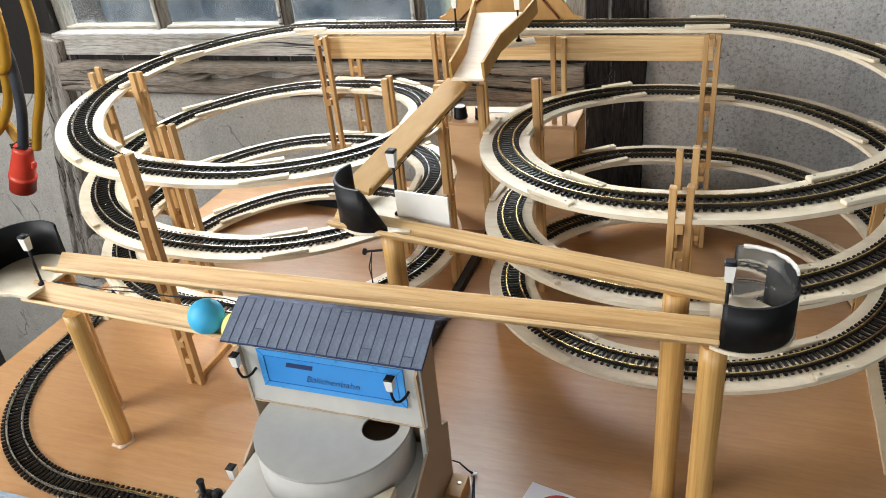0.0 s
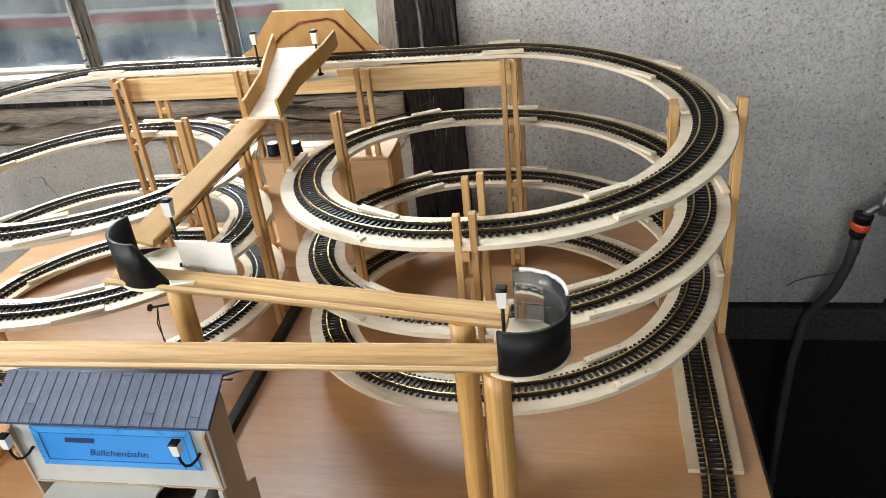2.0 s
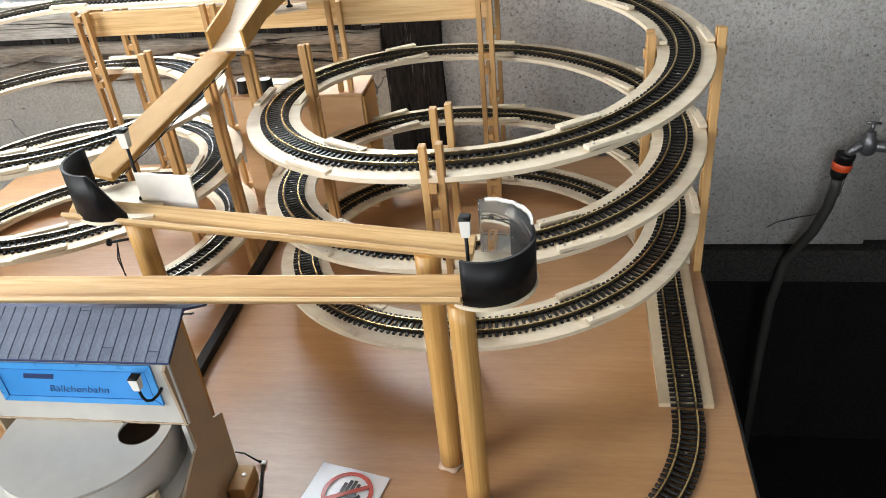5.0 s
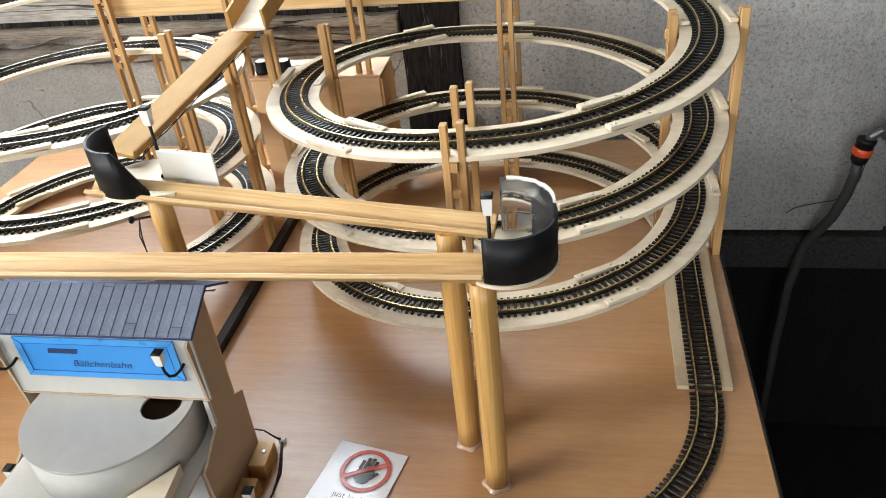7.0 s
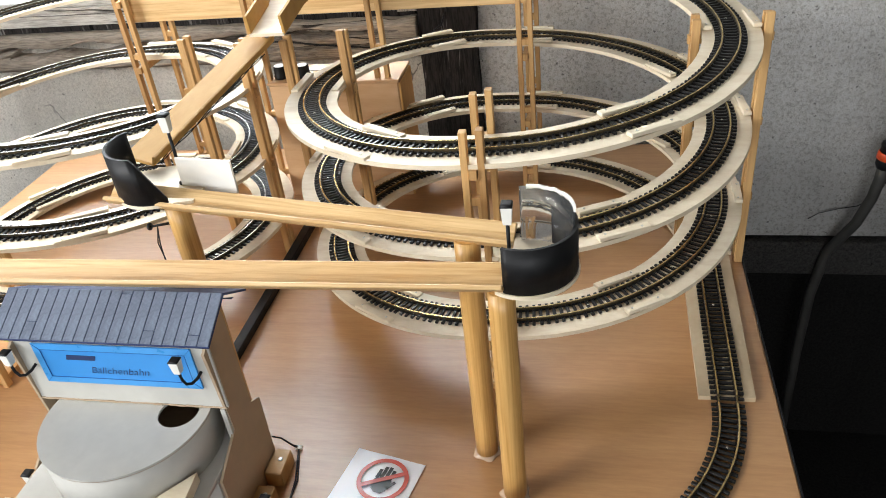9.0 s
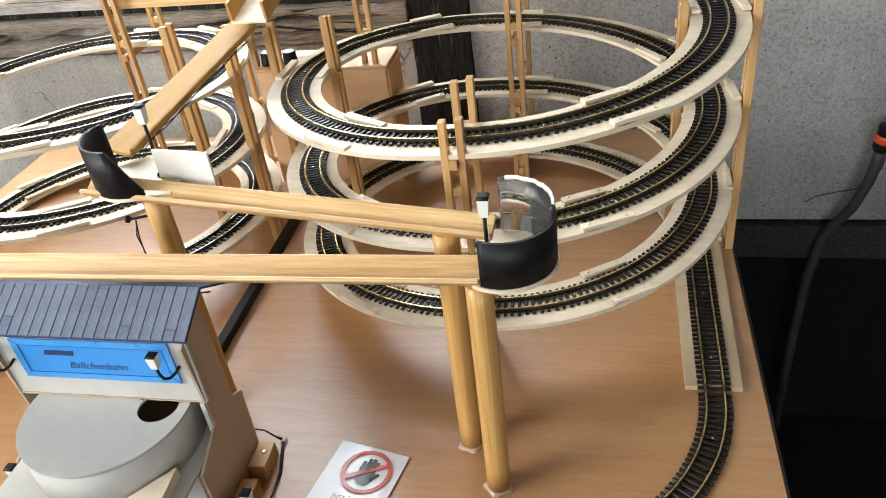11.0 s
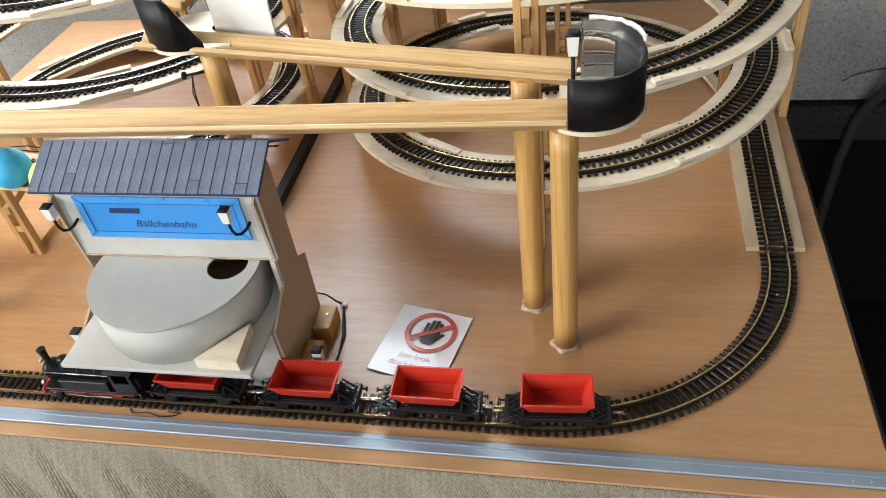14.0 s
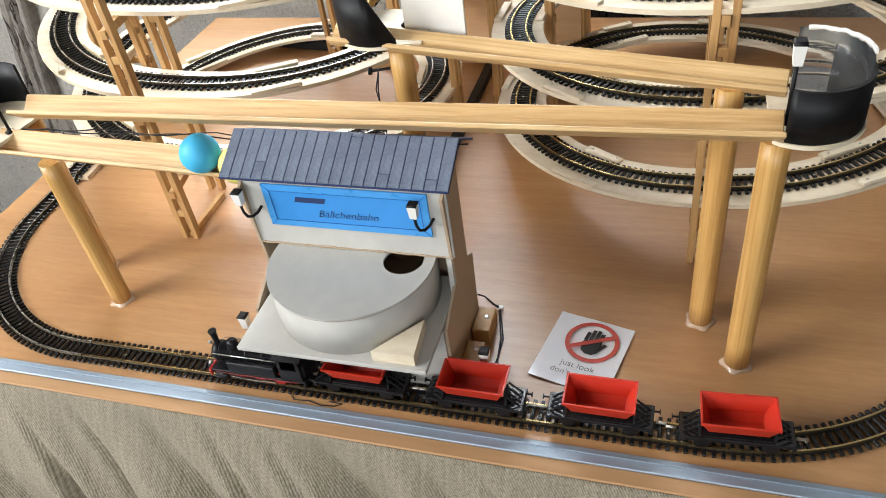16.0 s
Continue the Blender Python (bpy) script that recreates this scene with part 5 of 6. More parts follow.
def locomotive():
    o = thing("steam_locomotive", "small black tank steam locomotive with red underframe", "model locomotive", "train on the front track")
    bm = bm_new()
    add_box(bm, (0, 0, 0.0115), (0.092, 0.027, 0.003), bevel=0.0005)
    add_box(bm, (0.006, 0, 0.007), (0.066, 0.012, 0.007), bevel=0.0006)
    part("underframe", bm, M["loco"], o)
    for s in (-1, 1):
        bm = bm_new()
        add_box(bm, (s * 0.0462, 0, 0.0100), (0.0025, 0.030, 0.0075), bevel=0.0005)
        part("buffer_beam", bm, M["loco_red"] if s > 0 else M["loco"], o, "red buffer beam" if s > 0 else "black buffer beam")
        bm = bm_new()
        for t in (-1, 1):
            add_tube(bm, [(s * 0.047, t * 0.0085, 0.0108), (s * 0.053, t * 0.0085, 0.0108)], 0.0013, 10)
            add_lathe(bm, [(0.0026, -0.0004), (0.0026, 0.0004)], (s * 0.053, t * 0.0085, 0.0108), 12, Matrix.Rotation(radians(90), 3, "Y"))
        part("buffers", bm, M["loco"], o)
    RX = Matrix.Rotation(radians(90), 3, "Y")
    bm = bm_new()
    add_lathe(bm, [(0.0070, -0.031), (0.0088, -0.0305), (0.0088, 0.031), (0.0094, 0.0312), (0.0094, 0.0345), (0.0080, 0.0375), (0.003, 0.0385)], (0.006, 0, 0.0245), 28, RX)
    for x in (-0.012, 0.004, 0.018, 0.030):
        add_lathe(bm, [(0.0091, -0.0006), (0.0091, 0.0006)], (0.006 + x, 0, 0.0245), 28, RX)
    part("boiler", bm, M["loco"], o)
    for s in (-1, 1):
        bm = bm_new()
        add_tube(bm, [(-0.023, s * 0.0098, 0.0300), (0.040, s * 0.0098, 0.0300)], 0.0005, 6)
        part("handrail", bm, M["screw"], o, "thin bright handrail")
        bm = bm_new()
        add_box(bm, (0.0, s * 0.0146, 0.0116), (0.080, 0.0008, 0.0011), bevel=0.0002)
        part("running_board", bm, M["dark_red"], o, "dark red running board edge")
    bm = bm_new()
    add_lathe(bm, [(0.0034, 0.0315), (0.0030, 0.034), (0.0026, 0.036), (0.0033, 0.047), (0.0038, 0.0475), (0.0038, 0.0487), (0.0028, 0.0487)], (0.0395, 0, 0), 18)
    part("chimney", bm, M["loco"], o)
    bm = bm_new()
    for x, r, h in ((0.024, 0.0050, 0.0405), (0.010, 0.0042, 0.0385)):
        add_lathe(bm, [(r * 1.2, 0.0315), (r, 0.0335), (r, h - 0.003), (r * 0.75, h - 0.001), (r * 0.3, h)], (x, 0, 0), 18)
    add_tube(bm, [(0.0, 0.003, 0.033), (0.0, 0.003, 0.038)], 0.0009, 8), add_tube(bm, [(0.0, -0.003, 0.033), (0.0, -0.003, 0.038)], 0.0009, 8)
    part("domes", bm, M["loco"], o)
    for s in (-1, 1):
        bm = bm_new()
        add_box(bm, (0.004, s * 0.0115, 0.0190), (0.046, 0.0050, 0.0120), bevel=0.0007)
        part("side_tank", bm, M["loco"], o)
        bm = bm_new()
        add_lathe(bm, [(0.0035, -0.006), (0.0035, 0.006)], (0.034, s * 0.0140, 0.0085), 14, RX)
        part("cylinder", bm, M["loco"], o)
        bm = bm_new()
        add_bar(bm, (-0.016, s * 0.0128, 0.0055), (0.020, s * 0.0128, 0.0055), 0.0010, 0.0018)
        add_bar(bm, (0.002, s * 0.0138, 0.0058), (0.032, s * 0.0138, 0.0085), 0.0010, 0.0014)
        part("rods", bm, M["screw"], o, "bright steel rods")
        for x in (-0.018, 0.001, 0.020):
            bm = bm_new()
            add_lathe(bm, [(0.0025, -0.0013), (0.0070, -0.0013), (0.0070, 0.0008), (0.0055, 0.0010), (0.0050, 0.0002), (0.0020, 0.0002), (0.0018, 0.0014)], (x, s * 0.0088, 0.0070), 20, Matrix.Rotation(radians(-90 * s), 3, "X"))
            part("driving_wheel", bm, M["loco_red"], o, "red spoked driving wheel")
    # cab
    bm = bm_new()
    for s in (-1, 1):
        add_box(bm, (-0.034, s * 0.0132, 0.0190), (0.020, 0.0010, 0.0130))
        add_box(bm, (-0.0425, s * 0.0132, 0.0320), (0.003, 0.0010, 0.0140))
        add_box(bm, (-0.0255, s * 0.0132, 0.0320), (0.003, 0.0010, 0.0140))
    add_box(bm, (-0.0240, 0, 0.0255), (0.0010, 0.0264, 0.0260)), add_box(bm, (-0.0440, 0, 0.0220), (0.0010, 0.0264, 0.0190))
    part("cab", bm, M["loco"], o)
    bm = bm_new()
    roof = [(-0.0150, 0.0385), (-0.010, 0.0408), (0, 0.0420), (0.010, 0.0408), (0.0150, 0.0385), (0.0150, 0.0378), (-0.0150, 0.0378)]
    add_prism(bm, roof, 0, -0.047, -0.021)
    part("cab_roof", bm, M["loco"], o)
    bm = bm_new()
    add_box(bm, (-0.0450, 0, 0.0225), (0.004, 0.022, 0.014), bevel=0.0008)
    part("coal_bunker", bm, M["loco"], o)
    bm = bm_new()
    for t in (-0.0095, 0.0095):
        add_lathe(bm, [(0.0016, 0), (0.0018, 0.0025)], (0.0455, t, 0.0165), 10, RX)
    add_lathe(bm, [(0.0016, 0), (0.0018, 0.0025)], (0.0455, 0, 0.0330), 10, RX)
    part("lamps", bm, M["screw"], o, "three small headlamps")
    return o


TRAIN_S = 0.314 + 0.031 + 0.350   # from the curve's start to the locomotive's middle
lo = locomotive()
lo.matrix_basis = on_loop(TRAIN_S)
w0 = wagon()
w0.matrix_basis = on_loop(TRAIN_S - 0.0935)
for k in range(1, 4):
    copy_thing(w0, on_loop(TRAIN_S - 0.0935 - 0.0993 * k))

# ---- things behind the spirals ----
M["paper_white"] = plain("white_paper", (0.74, 0.75, 0.76), 0.7, 0, 0.04, 60, 0.0)
box = thing("control_box", "orange-brown plywood control box with black knobs", "control box")
bm = bm_new()
add_box(bm, (-0.241, 0.678, 0.086), (0.183, 0.066, 0.172), bevel=0.0015)
part("case", bm, M["box_ply"], box)
bm = bm_new()
add_box(bm, (-0.241, 0.678, 0.174), (0.186, 0.069, 0.004), bevel=0.0008)
part("lid", bm, M["box_ply"], box, "plywood lid")
bm = bm_new()
add_box(bm, (-0.1479, 0.678, 0.086), (0.0030, 0.064, 0.170), bevel=0.0006)
part("side_panel", bm, M["orange_ply"], box, "orange plywood side panel")
bm = bm_new()
add_lathe(bm, [(0.0026, 0.0), (0.0022, 0.0012), (0.0010, 0.0016)], (-0.192, 0.6448, 0.120), 12, Matrix.Rotation(radians(90), 3, "X"))
part("screw", bm, M["black"], box, "dark screw head")
for x in (-0.319, -0.287):
    bm = bm_new()
    add_lathe(bm, [(0.0102, 0.1762), (0.0102, 0.180), (0.0094, 0.181), (0.0090, 0.192), (0.0080, 0.193)], (x, 0.665, 0), 24)
    kn = part("knob", bm, M["black"], box, "black rotary knob")
    bm = bm_new()
    add_lathe(bm, [(0.0074, 0.1932), (0.0074, 0.1938)], (x, 0.664, 0), 24)
    part("dial_face", bm, M["paper_white"], kn, "white paper dial")
bm = bm_new()
add_box(bm, (-0.262, 0.694, 0.1766), (0.075, 0.012, 0.0008), rz(radians(3)))
part("paper_strip", bm, M["paper_white"], box, "strip of white paper")

tri = thing("backboard", "orange plywood board with cut corners and a copper wire", "board")
bm = bm_new()
add_prism(bm, [(-0.362, 0.284), (-0.154, 0.284), (-0.154, 0.300), (-0.166, 0.306), (-0.206, 0.356), (-0.309, 0.360), (-0.352, 0.308), (-0.362, 0.304)], 1, 0.7302, 0.7372)
part("panel", bm, M["orange_ply"], tri)
M["copper"] = plain("copper_wire", (0.24, 0.085, 0.045), 0.4, 1.0, 0.1, 90, 0.0)
bm = bm_new()
add_tube(bm, [(-0.330, 0.7280, 0.300), (-0.300, 0.7280, 0.328), (-0.272, 0.7280, 0.343), (-0.230, 0.7280, 0.346), (-0.221, 0.7280, 0.342), (-0.186, 0.7280, 0.302), (-0.186, 0.7280, 0.290)], 0.0016, 8)
part("wire", bm, M["copper"], tri, "bent copper wire")

bm = bm_new()
add_box(bm, (-0.276, 0.50, 0.0055), (0.012, 0.50, 0.011), bevel=0.001)
tagged(part("dark_bar", bm, M["black"]), "long dark metal bar lying on the table", "bar")

# ---- small things on the table ----
for x in (0.262, 0.250, -0.795):
    ob = new("screw", SCREW)
    ob.parent, ob.matrix_basis = table, Matrix.Translation((x, 0.0165, -0.0016))
M["block"] = wood("pine_block", (0.52, 0.32, 0.125), (0.42, 0.235, 0.075), (2, 10, 10), 8, 0.5, 0.2)
for y0, y1 in ((0.121, 0.150), (0.084, 0.108)):
    o = thing("wood_block", "small pine block screwed to the house's foot", "wooden block", "foot blocks", at=(-0.1680, (y0 + y1) / 2, 0))
    bm = bm_new()
    add_box(bm, (0, 0, 0.0085), (0.016, y1 - y0, 0.017), bevel=0.0008)
    part("block", bm, M["block"], o)
    bm = bm_new()
    add_lathe(bm, [(0.0022, 0.017), (0.0022, 0.0178), (0.0012, 0.0182)], (0.002, 0.002, 0), 12)
    part("screw", bm, M["screw"], o)
lamp_post(-0.151, 0.0735, 0.0, 0.046)
lamp_post(-0.3755, 0.0800, 0.0, 0.046)
o = thing("lamp_cable", "black twin wire with a small white connector", "cable")
bm = bm_new()
for k in (-1, 1):
    add_tube(bm, [(-0.1765, 0.152, 0.030), (-0.172, 0.158, 0.022), (-0.166 + 0.0006 * k, 0.163, 0.008), (-0.161, 0.165 + 0.001 * k, 0.0022)], 0.0007, 6)
    add_tube(bm, [(-0.161, 0.165, 0.0020), (-0.157 + 0.0008 * k, 0.150, 0.0012), (-0.151 + 0.001 * k, 0.128, 0.0010), (-0.150, 0.105, 0.0010), (-0.151 + 0.001 * k, 0.085, 0.0012), (-0.151, 0.0765, 0.0030)], 0.0008, 6)
part("wire", bm, M["black"], o)
bm = bm_new()
add_box(bm, (-0.161, 0.165, 0.0022), (0.0065, 0.004, 0.0032), rz(radians(10)), 0.0006)
part("connector", bm, M["white"], o, "white plastic connector")
for x, y in ((-0.306, 0.0672), (-0.287, 0.0672), (-0.266, 0.0682)):
    o = thing("contact_screw", "shiny screw terminal with a thin wire beside the track", "screw", "contact screws", at=(x, y, 0))
    bm = bm_new()
    add_lathe(bm, [(0.0030, 0.0), (0.0030, 0.0006), (0.0022, 0.0010), (0.0020, 0.0024), (0.0010, 0.0028)], sides=14)
    part("head", bm, M["screw"], o)
    bm = bm_new()
    add_tube(bm, [(0.002, 0, 0.0008), (0.0045, -0.003, 0.0009), (0.003, -0.006, 0.0008)], 0.0003, 5)
    part("wire", bm, M["copper"], o)
o = thing("loose_wire", "thin loose wire lying beside the track", "wire")
bm = bm_new()
add_tube(bm, [(-0.318, 0.034, 0.0008), (-0.314, 0.030, 0.0008), (-0.300, 0.031, 0.0012), (-0.288, 0.0285, 0.0008), (-0.276, 0.0295, 0.0010), (-0.270, 0.033, 0.0008), (-0.282, 0.0335, 0.0009)], 0.0005, 6)
part("wire", bm, M["black"], o)
strip = thing("power_strip", "flat black box with a cable on the table's back", "power strip")
bm = bm_new()
add_box(bm, (-0.568, 0.690, 0.0075), (0.135, 0.024, 0.013), rz(radians(-6)), 0.002)
part("case", bm, M["black"], strip)
bm = bm_new()
add_tube(bm, [(-0.632, 0.697, 0.008), (-0.642, 0.697, 0.009), (-0.649, 0.692, 0.006), (-0.651, 0.683, 0.0026)], 0.0025, 8)
part("cable", bm, M["black"], strip)
o = thing("push_button", "small black button on a nail with hanging wires", "button")
bm = bm_new()
add_tube(bm, [(-0.246, 0.209, 0.2235), (-0.262, 0.205, 0.2225)], 0.0012, 8)
add_lathe(bm, [(0.0032, -0.001), (0.0032, 0.001)], (-0.2625, 0.205, 0.2225), 12, Matrix.Rotation(radians(90), 3, "Y"))
part("pin", bm, M["black"], o)
bm = bm_new()
for k in (0, 1):
    add_tube(bm, [(-0.256, 0.206, 0.2215), (-0.259 - 0.002 * k, 0.206, 0.205), (-0.262 + 0.003 * k, 0.208, 0.17), (-0.268, 0.210, 0.10), (-0.272 + 0.002 * k, 0.212, 0.001)], 0.0006, 6)
part("wire", bm, M["black"], o)

o = thing("trough_wire", "thin black wires strung under the long wooden trough", "wire")
bm = bm_new()
for k in (-1, 1):
    add_tube(bm, [(-0.585 + 0.012 * i, 0.1395 + 0.0012 * k + 0.0015 * math.sin(i * 0.9), 0.1945 + 0.00018 * i - 0.0035 * abs(math.sin(i * 0.31 + k))) for i in range(36)], 0.0006, 6)
part("strand", bm, M["black"], o)
o = thing("ramp_wire", "thin black wires hanging under the wooden ramp", "wire")
bm = bm_new()
for k in (-1, 1):
    add_tube(bm, [(-0.246 - 0.030 * u, 0.470 - 0.20 * u + 0.001 * k, 0.280 - 0.027 * u - 0.003 * abs(math.sin(9 * u + k))) for u in (i / 16 for i in range(17))], 0.0005, 6)
part("strand", bm, M["black"], o)

# ---- wall fittings ----
M["grey_pipe"] = plain("grey_pipe", (0.20, 0.20, 0.21), 0.38, 0.7, 0.2, 60, 0.1)
M["hose"] = plain("old_hose", (0.05, 0.048, 0.043), 0.55, 0, 0.3, 60, 0.15)
tap = thing("wall_tap", "grey metal tap with an orange hose connector on the wall", "tap")
TX, TY = 0.604, WALL_Y - 0.045
bm = bm_new()
add_tube(bm, [(TX + 0.11, TY + 0.02, -0.058), (TX + 0.06, TY, -0.060), (TX + 0.010, TY, -0.052)], 0.0085, 14)
add_lathe(bm, [(0.008, -0.066), (0.012, -0.062), (0.0125, -0.040), (0.009, -0.036), (0.0075, -0.026), (0.004, -0.025)], (TX, TY, 0), 18)
add_tube(bm, [(TX - 0.004, TY, -0.048), (TX - 0.014, TY, -0.051), (TX - 0.024, TY, -0.060), (TX - 0.029, TY, -0.070)], 0.0078, 14)
part("spout", bm, M["grey_pipe"], tap)
bm = bm_new()
add_tube(bm, [(TX, TY, -0.028), (TX + 0.001, TY, -0.010)], 0.0034, 10)
add_tube(bm, [(TX - 0.010, TY, -0.010), (TX + 0.012, TY, -0.012)], 0.0024, 10)
part("handle", bm, M["grey_pipe"], tap)
lean = Matrix.Rotation(radians(9), 3, "Y")
CX = (TX - 0.030, TY, -0.064)
bm = bm_new()
add_lathe(bm, [(0.012, 0.0), (0.0152, -0.001), (0.0155, -0.007), (0.0142, -0.008), (0.0150, -0.025), (0.0130, -0.026)], CX, 20, lean)
part("connector", bm, M["black"], tap)
bm = bm_new()
add_lathe(bm, [(0.0128, -0.0255), (0.0140, -0.027), (0.0135, -0.040), (0.0118, -0.042), (0.0100, -0.046)], CX, 20, lean)
part("hose_nut", bm, M["black"], tap)
M["orange"] = plain("orange_plastic", (0.75, 0.09, 0.02), 0.4, 0, 0.1, 80, 0.0)
bm = bm_new()
add_lathe(bm, [(0.0140, -0.0160), (0.0158, -0.0175), (0.0158, -0.0285), (0.0140, -0.0300)], CX, 20, lean)
part("collar", bm, M["orange"], tap, "orange collar")
bm = bm_new()
add_tube(bm, [(0.568, TY, -0.105), (0.567, TY, -0.130), (0.562, TY, -0.165), (0.546, TY, -0.215), (0.528, TY + 0.012, -0.258), (0.515, TY + 0.020, -0.290), (0.499, TY + 0.010, -0.375), (0.496, TY + 0.012, -0.515), (0.500, TY + 0.020, -0.78)], 0.0090, 12)
part("hose", bm, M["hose"], tap, "dirty grey garden hose")
o = thing("tap_wire", "thin black wire hanging beside the hose on the wall", "wire")
bm = bm_new()
add_tube(bm, [(0.592, WALL_Y - 0.012, -0.128), (0.590, WALL_Y - 0.010, -0.160), (0.578, WALL_Y - 0.009, -0.186), (0.555, WALL_Y - 0.008, -0.203), (0.527, WALL_Y - 0.007, -0.209), (0.495, WALL_Y - 0.006, -0.219), (0.480, WALL_Y - 0.004, -0.232)], 0.0008, 6)
part("strand", bm, M["black"], o)
o = thing("wall_wire", "thin black wire hanging along the wall timbers", "wire")
bm = bm_new()
for k in (-1, 1):
    pts = [(-0.520, 0.934, 0.140), (-0.415, 0.932, 0.138), (-0.362, 0.932, 0.130), (-0.312, 0.932, 0.126), (-0.275, 0.932, 0.122), (-0.244, 0.932, 0.123), (-0.215, 0.931, 0.129), (-0.191, 0.925, 0.136), (-0.160, 0.907, 0.148), (-0.137, 0.905, 0.164), (-0.128, 0.905, 0.19)]
    add_tube(bm, [(p[0], p[1], p[2] + 0.0012 * k * math.cos(i * 2.1)) for i, p in enumerate(pts)], 0.0011, 6)
part("strand", bm, M["black"], o)

plug = thing("red_plug", "red industrial power plug hanging from thick cables", "plug")
PXX, PYY, PZZ = -1.160, 0.60, 0.022
SLANT = Matrix.Rotation(radians(25), 3, "Y")
M["cable_black"] = plain("rubber_cable", (0.03, 0.035, 0.045), 0.5, 0, 0.2, 60, 0.05)
M["cable_yellow"] = plain("yellow_cable", (0.34, 0.175, 0.012), 0.45, 0, 0.15, 60, 0.05)
M["plug_red"] = plain("plug_red", (0.60, 0.055, 0.03), 0.35, 0, 0.15, 40, 0.1)
bm = bm_new()
add_lathe(bm, [(0.0101, 0.1070), (0.0155, 0.1061), (0.0172, 0.1010), (0.0176, 0.0881), (0.0210, 0.0666), (0.0220, 0.0528), (0.0220, 0.0477), (0.0239, 0.0468), (0.0239, 0.0416), (0.0227, 0.0408), (0.0227, 0.0150), (0.0185, 0.0150), (0.0176, 0.0253)], (PXX, PYY, PZZ), 32, SLANT)
add_box(bm, Vector((PXX, PYY, PZZ)) + SLANT @ Vector((0.0232, 0, 0.080)), (0.007, 0.010, 0.014), SLANT, 0.002)
part("housing", bm, M["plug_red"], plug)


def smooth_line(pts, n=8):
    """A flowing line through pts."""
    p = [Vector(q) for q in pts]
    out = []
    for i in range(len(p) - 1):
        a, b, c, d = p[max(i - 1, 0)], p[i], p[i + 1], p[min(i + 2, len(p) - 1)]
        for k in range(n):
            u = k / n
            out.append(0.5 * (2 * b + (c - a) * u + (2 * a - 5 * b + 4 * c - d) * u * u + (3 * b - a - 3 * c + d) * u ** 3))
    return out + [p[-1]]


bm = bm_new()
add_tube(bm, smooth_line([(-1.116, 0.600, 0.115), (-1.098, 0.600, 0.155), (-1.083, 0.600, 0.196), (-1.070, 0.600, 0.262), (-1.071, 0.600, 0.316), (-1.085, 0.610, 0.45), (-1.09, 0.62, 0.8), (-1.07, 0.62, 1.71)]), 0.0090, 12)
part("cable", bm, M["cable_black"], plug, "thick black cable")
for pts in ([(-1.098, 0.612, 0.112), (-1.072, 0.612, 0.165), (-1.048, 0.612, 0.206), (-1.014, 0.612, 0.293), (-1.004, 0.612, 0.372), (-1.01, 0.62, 0.55), (-1.03, 0.63, 1.0), (-1.03, 0.63, 1.71)],
            [(-1.190, 0.605, 0.130), (-1.165, 0.605, 0.145), (-1.142, 0.605, 0.165), (-1.112, 0.605, 0.205), (-1.096, 0.605, 0.262), (-1.098, 0.61, 0.36), (-1.12, 0.62, 0.7), (-1.11, 0.62, 1.71)],
            [(-1.122, 0.622, 0.122), (-1.140, 0.622, 0.113), (-1.155, 0.622, 0.145), (-1.175, 0.622, 0.22), (-1.18, 0.63, 0.5), (-1.16, 0.63, 1.71)],
            [(-1.118, 0.590, 0.268), (-1.078, 0.590, 0.262), (-1.058, 0.590, 0.300), (-1.050, 0.590, 0.352), (-1.06, 0.60, 0.5), (-1.07, 0.60, 1.71)]):
    o = thing("hanging_cable", "thick yellow cable hanging from the ceiling", "cable", "yellow cables")
    bm = bm_new()
    add_tube(bm, smooth_line(pts), 0.0082, 12)
    part("cord", bm, M["cable_yellow"], o)
o = thing("cable_tie", "thin dark wire wound round the cables", "wire")
bm = bm_new()
add_tube(bm, [(-1.122 + 0.020 * math.cos(a * 0.9), 0.607 + 0.020 * math.sin(a * 0.9), 0.121 + 0.003 * math.sin(3 * a)) for a in range(0, 15)], 0.0012, 6)
part("winding", bm, M["black"], o)


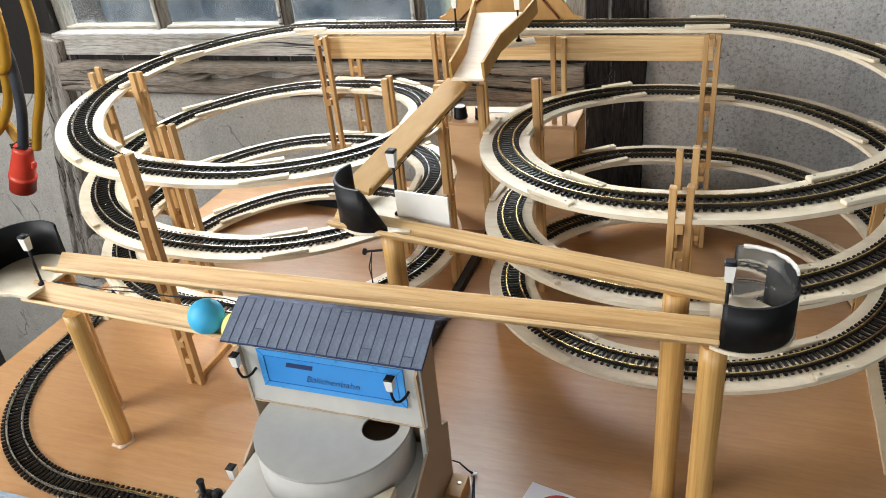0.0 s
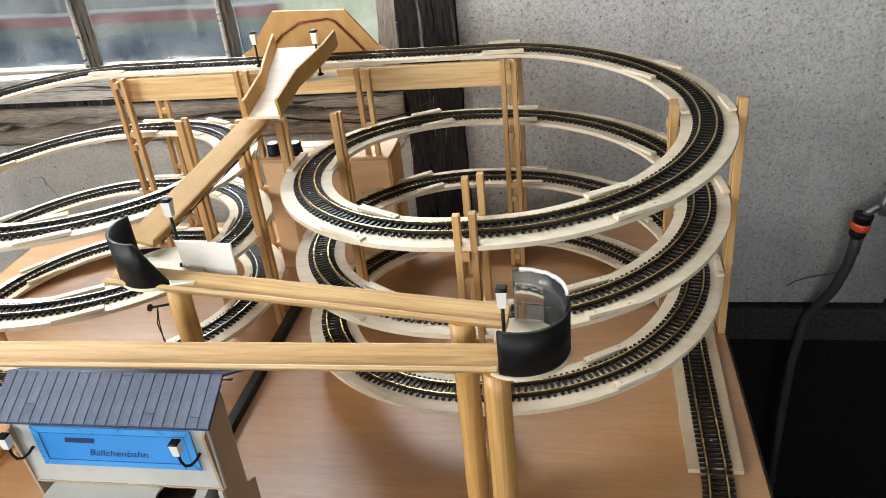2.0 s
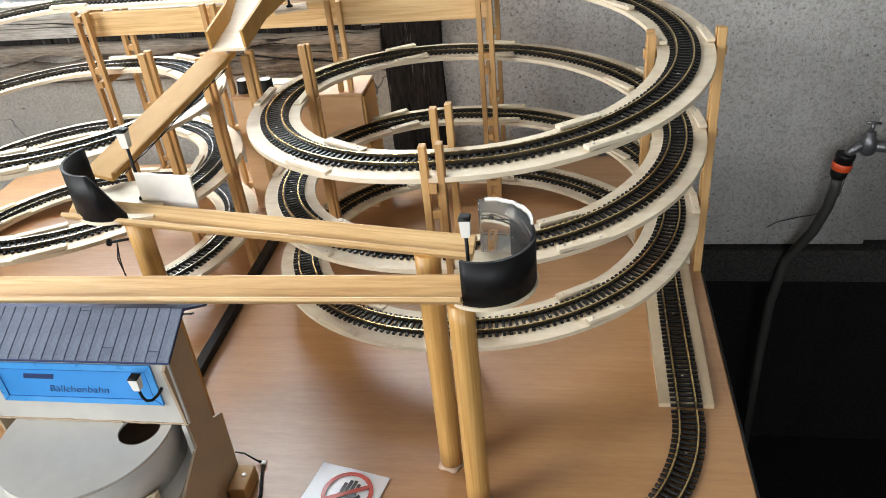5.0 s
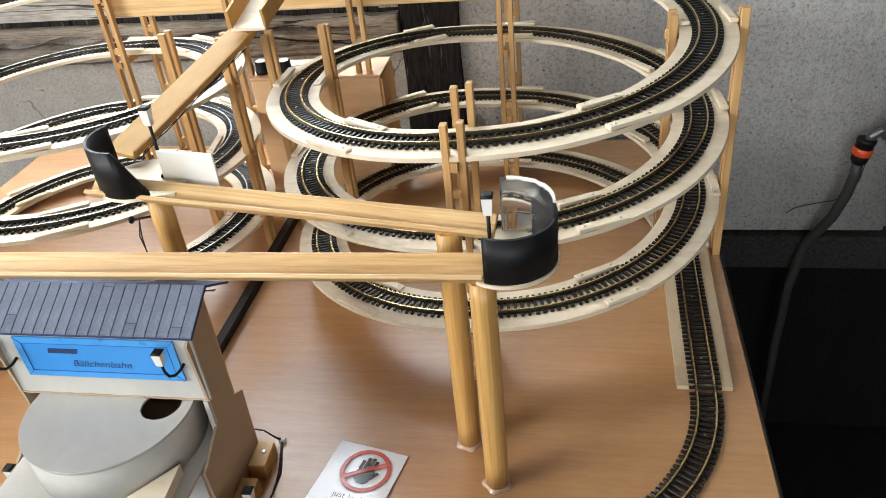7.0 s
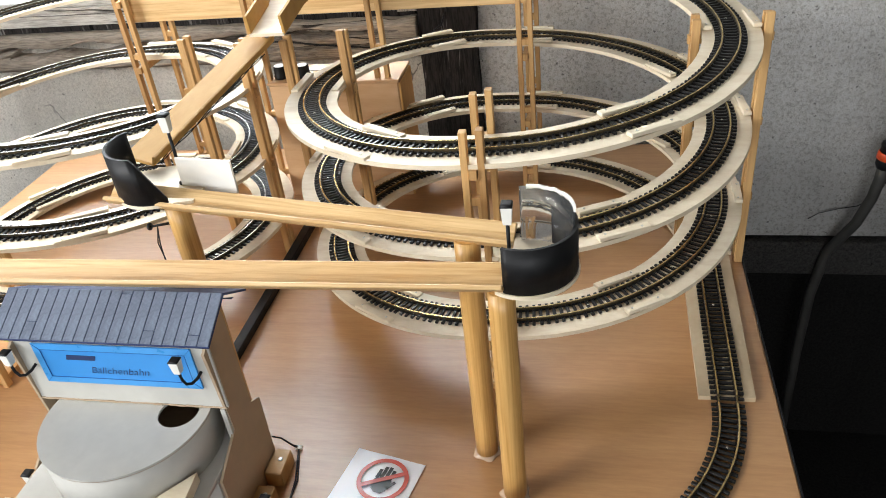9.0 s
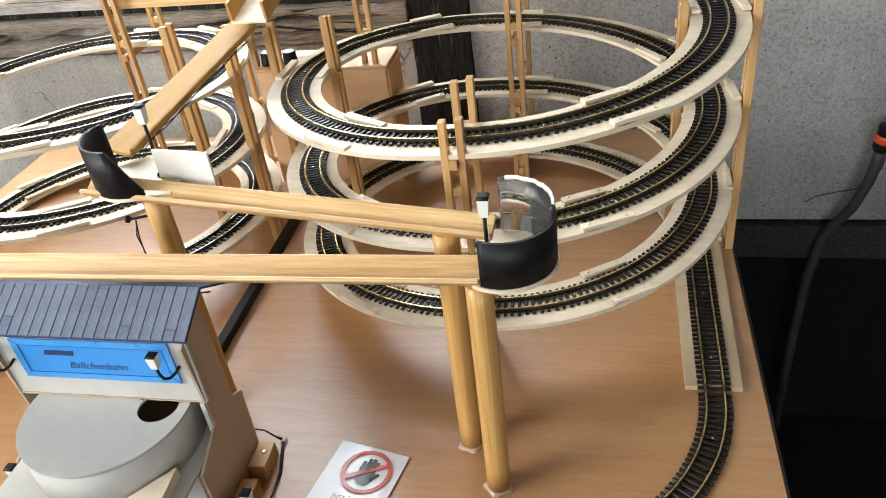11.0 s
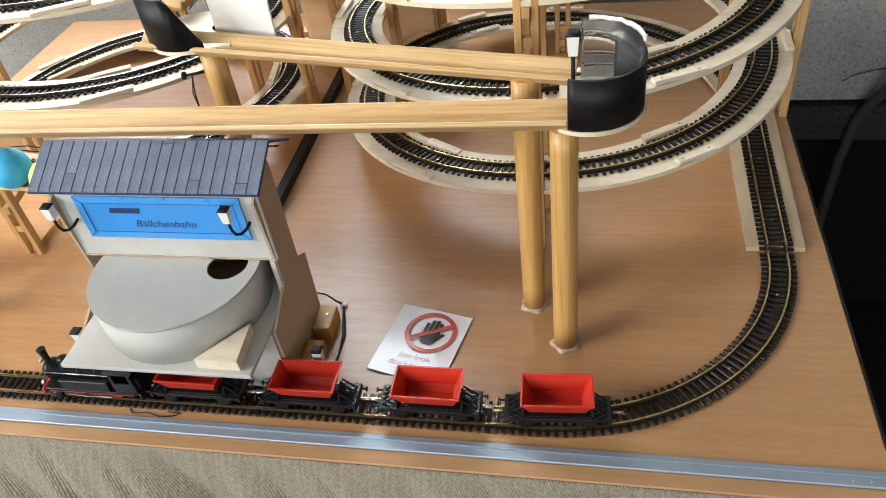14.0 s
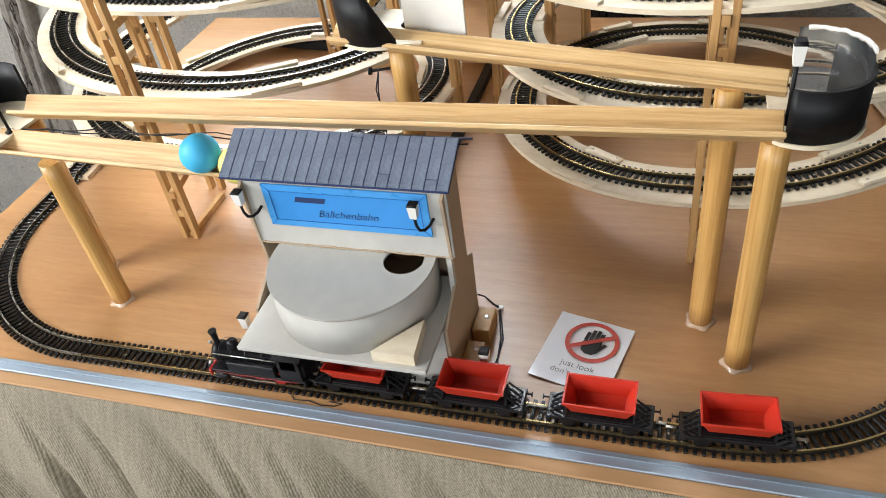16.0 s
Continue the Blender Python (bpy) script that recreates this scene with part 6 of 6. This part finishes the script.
# ---- burlap skirt ----
def burlap():
    """Coarse cloth woven of thick threads, whose lines run slanting down."""
    m, nt, b = nodes_of("burlap")
    waves = []
    for turn, size in ((34, 165), (124, 140)):
        w = nt.nodes.new("ShaderNodeTexWave")
        w.wave_type, w.bands_direction = "BANDS", "X"
        w.inputs["Scale"].default_value, w.inputs["Distortion"].default_value = size, 1.6
        w.inputs["Detail"].default_value, w.inputs["Detail Scale"].default_value = 2, 1.5
        link(nt, texco(nt, (1, 1, 1), (0, 0, turn), "UV"), w.inputs["Vector"])
        waves.append(w.outputs["Fac"])
    weave = mix(nt, 0.5, waves[0], waves[1], "MULTIPLY")
    v = texco(nt, (1, 1, 1), (0, 0, 0), "UV")
    big, slub = noise_tex(nt, v, 5, 4), noise_tex(nt, texco(nt, (300, 16, 1), (0, 0, 34), "UV"), 1.0, 3, 0.6)
    knots = noise_tex(nt, v, 420, 3, 0.7)
    col = ramp(nt, weave, [(0.10, (0.121, 0.101, 0.065)), (0.40, (0.255, 0.220, 0.155)), (0.8, (0.394, 0.345, 0.255))])
    col = mix(nt, 0.22, col, ramp(nt, big, [(0.3, (0.197, 0.166, 0.112)), (0.7, (0.323, 0.282, 0.211))]))
    col = mix(nt, 0.32, col, ramp(nt, slub, [(0.36, (0.152, 0.128, 0.083)), (0.5, (0.269, 0.231, 0.166)), (0.64, (0.421, 0.367, 0.278))]))
    col = mix(nt, 0.35, col, ramp(nt, knots, [(0.36, (0.116, 0.096, 0.063)), (0.5, (0.269, 0.231, 0.166)), (0.64, (0.448, 0.394, 0.300))]))
    link(nt, col, b.inputs["Base Color"])
    b.inputs["Roughness"].default_value = 0.95
    bump(nt, b, mix(nt, 0.5, weave, knots), 0.8, 0.0008)
    return m


def folds(x, w):
    """Depth of the slanting folds at x, w (share of the drop): broad sweeps, sharp pulled creases and fine parallel wrinkles."""
    g = x - 0.50 * w
    along_fold = 1.1 * w + 0.5 * x
    grow = min(1.0, 7 * w)
    broad = 1 - abs(noise.noise(Vector((g * 12.0, along_fold * 1.3, 1.7))) * 2.0)
    sharp = max(0.0, 1 - abs(noise.noise(Vector((g * 13.0 + 4, along_fold * 1.7, 5.2)))) * 6.0) ** 1.2
    short = max(0.0, noise.noise(Vector((g * 6.0, along_fold * 5.0, 8.8))) + 0.15)
    fine = noise.noise(Vector((g * 46, along_fold * 3.0, 2.2))) + 0.5 * noise.noise(Vector((g * 95, along_fold * 6.0, 6.1)))
    return grow * (-0.040 * broad + 0.045 * sharp * (0.25 + short) - 0.0050 * fine)


bm = bm_new()
nx, nz = 640, 200
uv = bm.loops.layers.uv.new("UVMap")
grid = []
for j in range(nz + 1):
    row = []
    for i in range(nx + 1):
        u, w = i / nx, j / nz
        x = TX0 - 0.02 + (TX1 - TX0 + 0.04) * u
        z = -0.0010 - 0.64 * w
        y = -0.0006 - 0.11 * w ** 0.85 - 0.006 * min(1.0, 4 * w) + folds(x, w)
        row.append(bm.verts.new((x, y, z)))
    grid.append(row)
for j in range(nz):
    for i in range(nx):
        f = bm.faces.new((grid[j][i], grid[j][i + 1], grid[j + 1][i + 1], grid[j + 1][i]))
        f.smooth = True
        for lp, (a, c) in zip(f.loops, ((i, j), (i + 1, j), (i + 1, j + 1), (i, j + 1))):
            lp[uv].uv = (a / nx * 1.12, c / nz * 0.63)
cloth = part("table_skirt", bm, burlap())
sol = cloth.modifiers.new("thickness", "SOLIDIFY")
sol.thickness = 0.0012
tagged(cloth, "coarse brown burlap cloth hanging in folds from the table edge", "cloth")
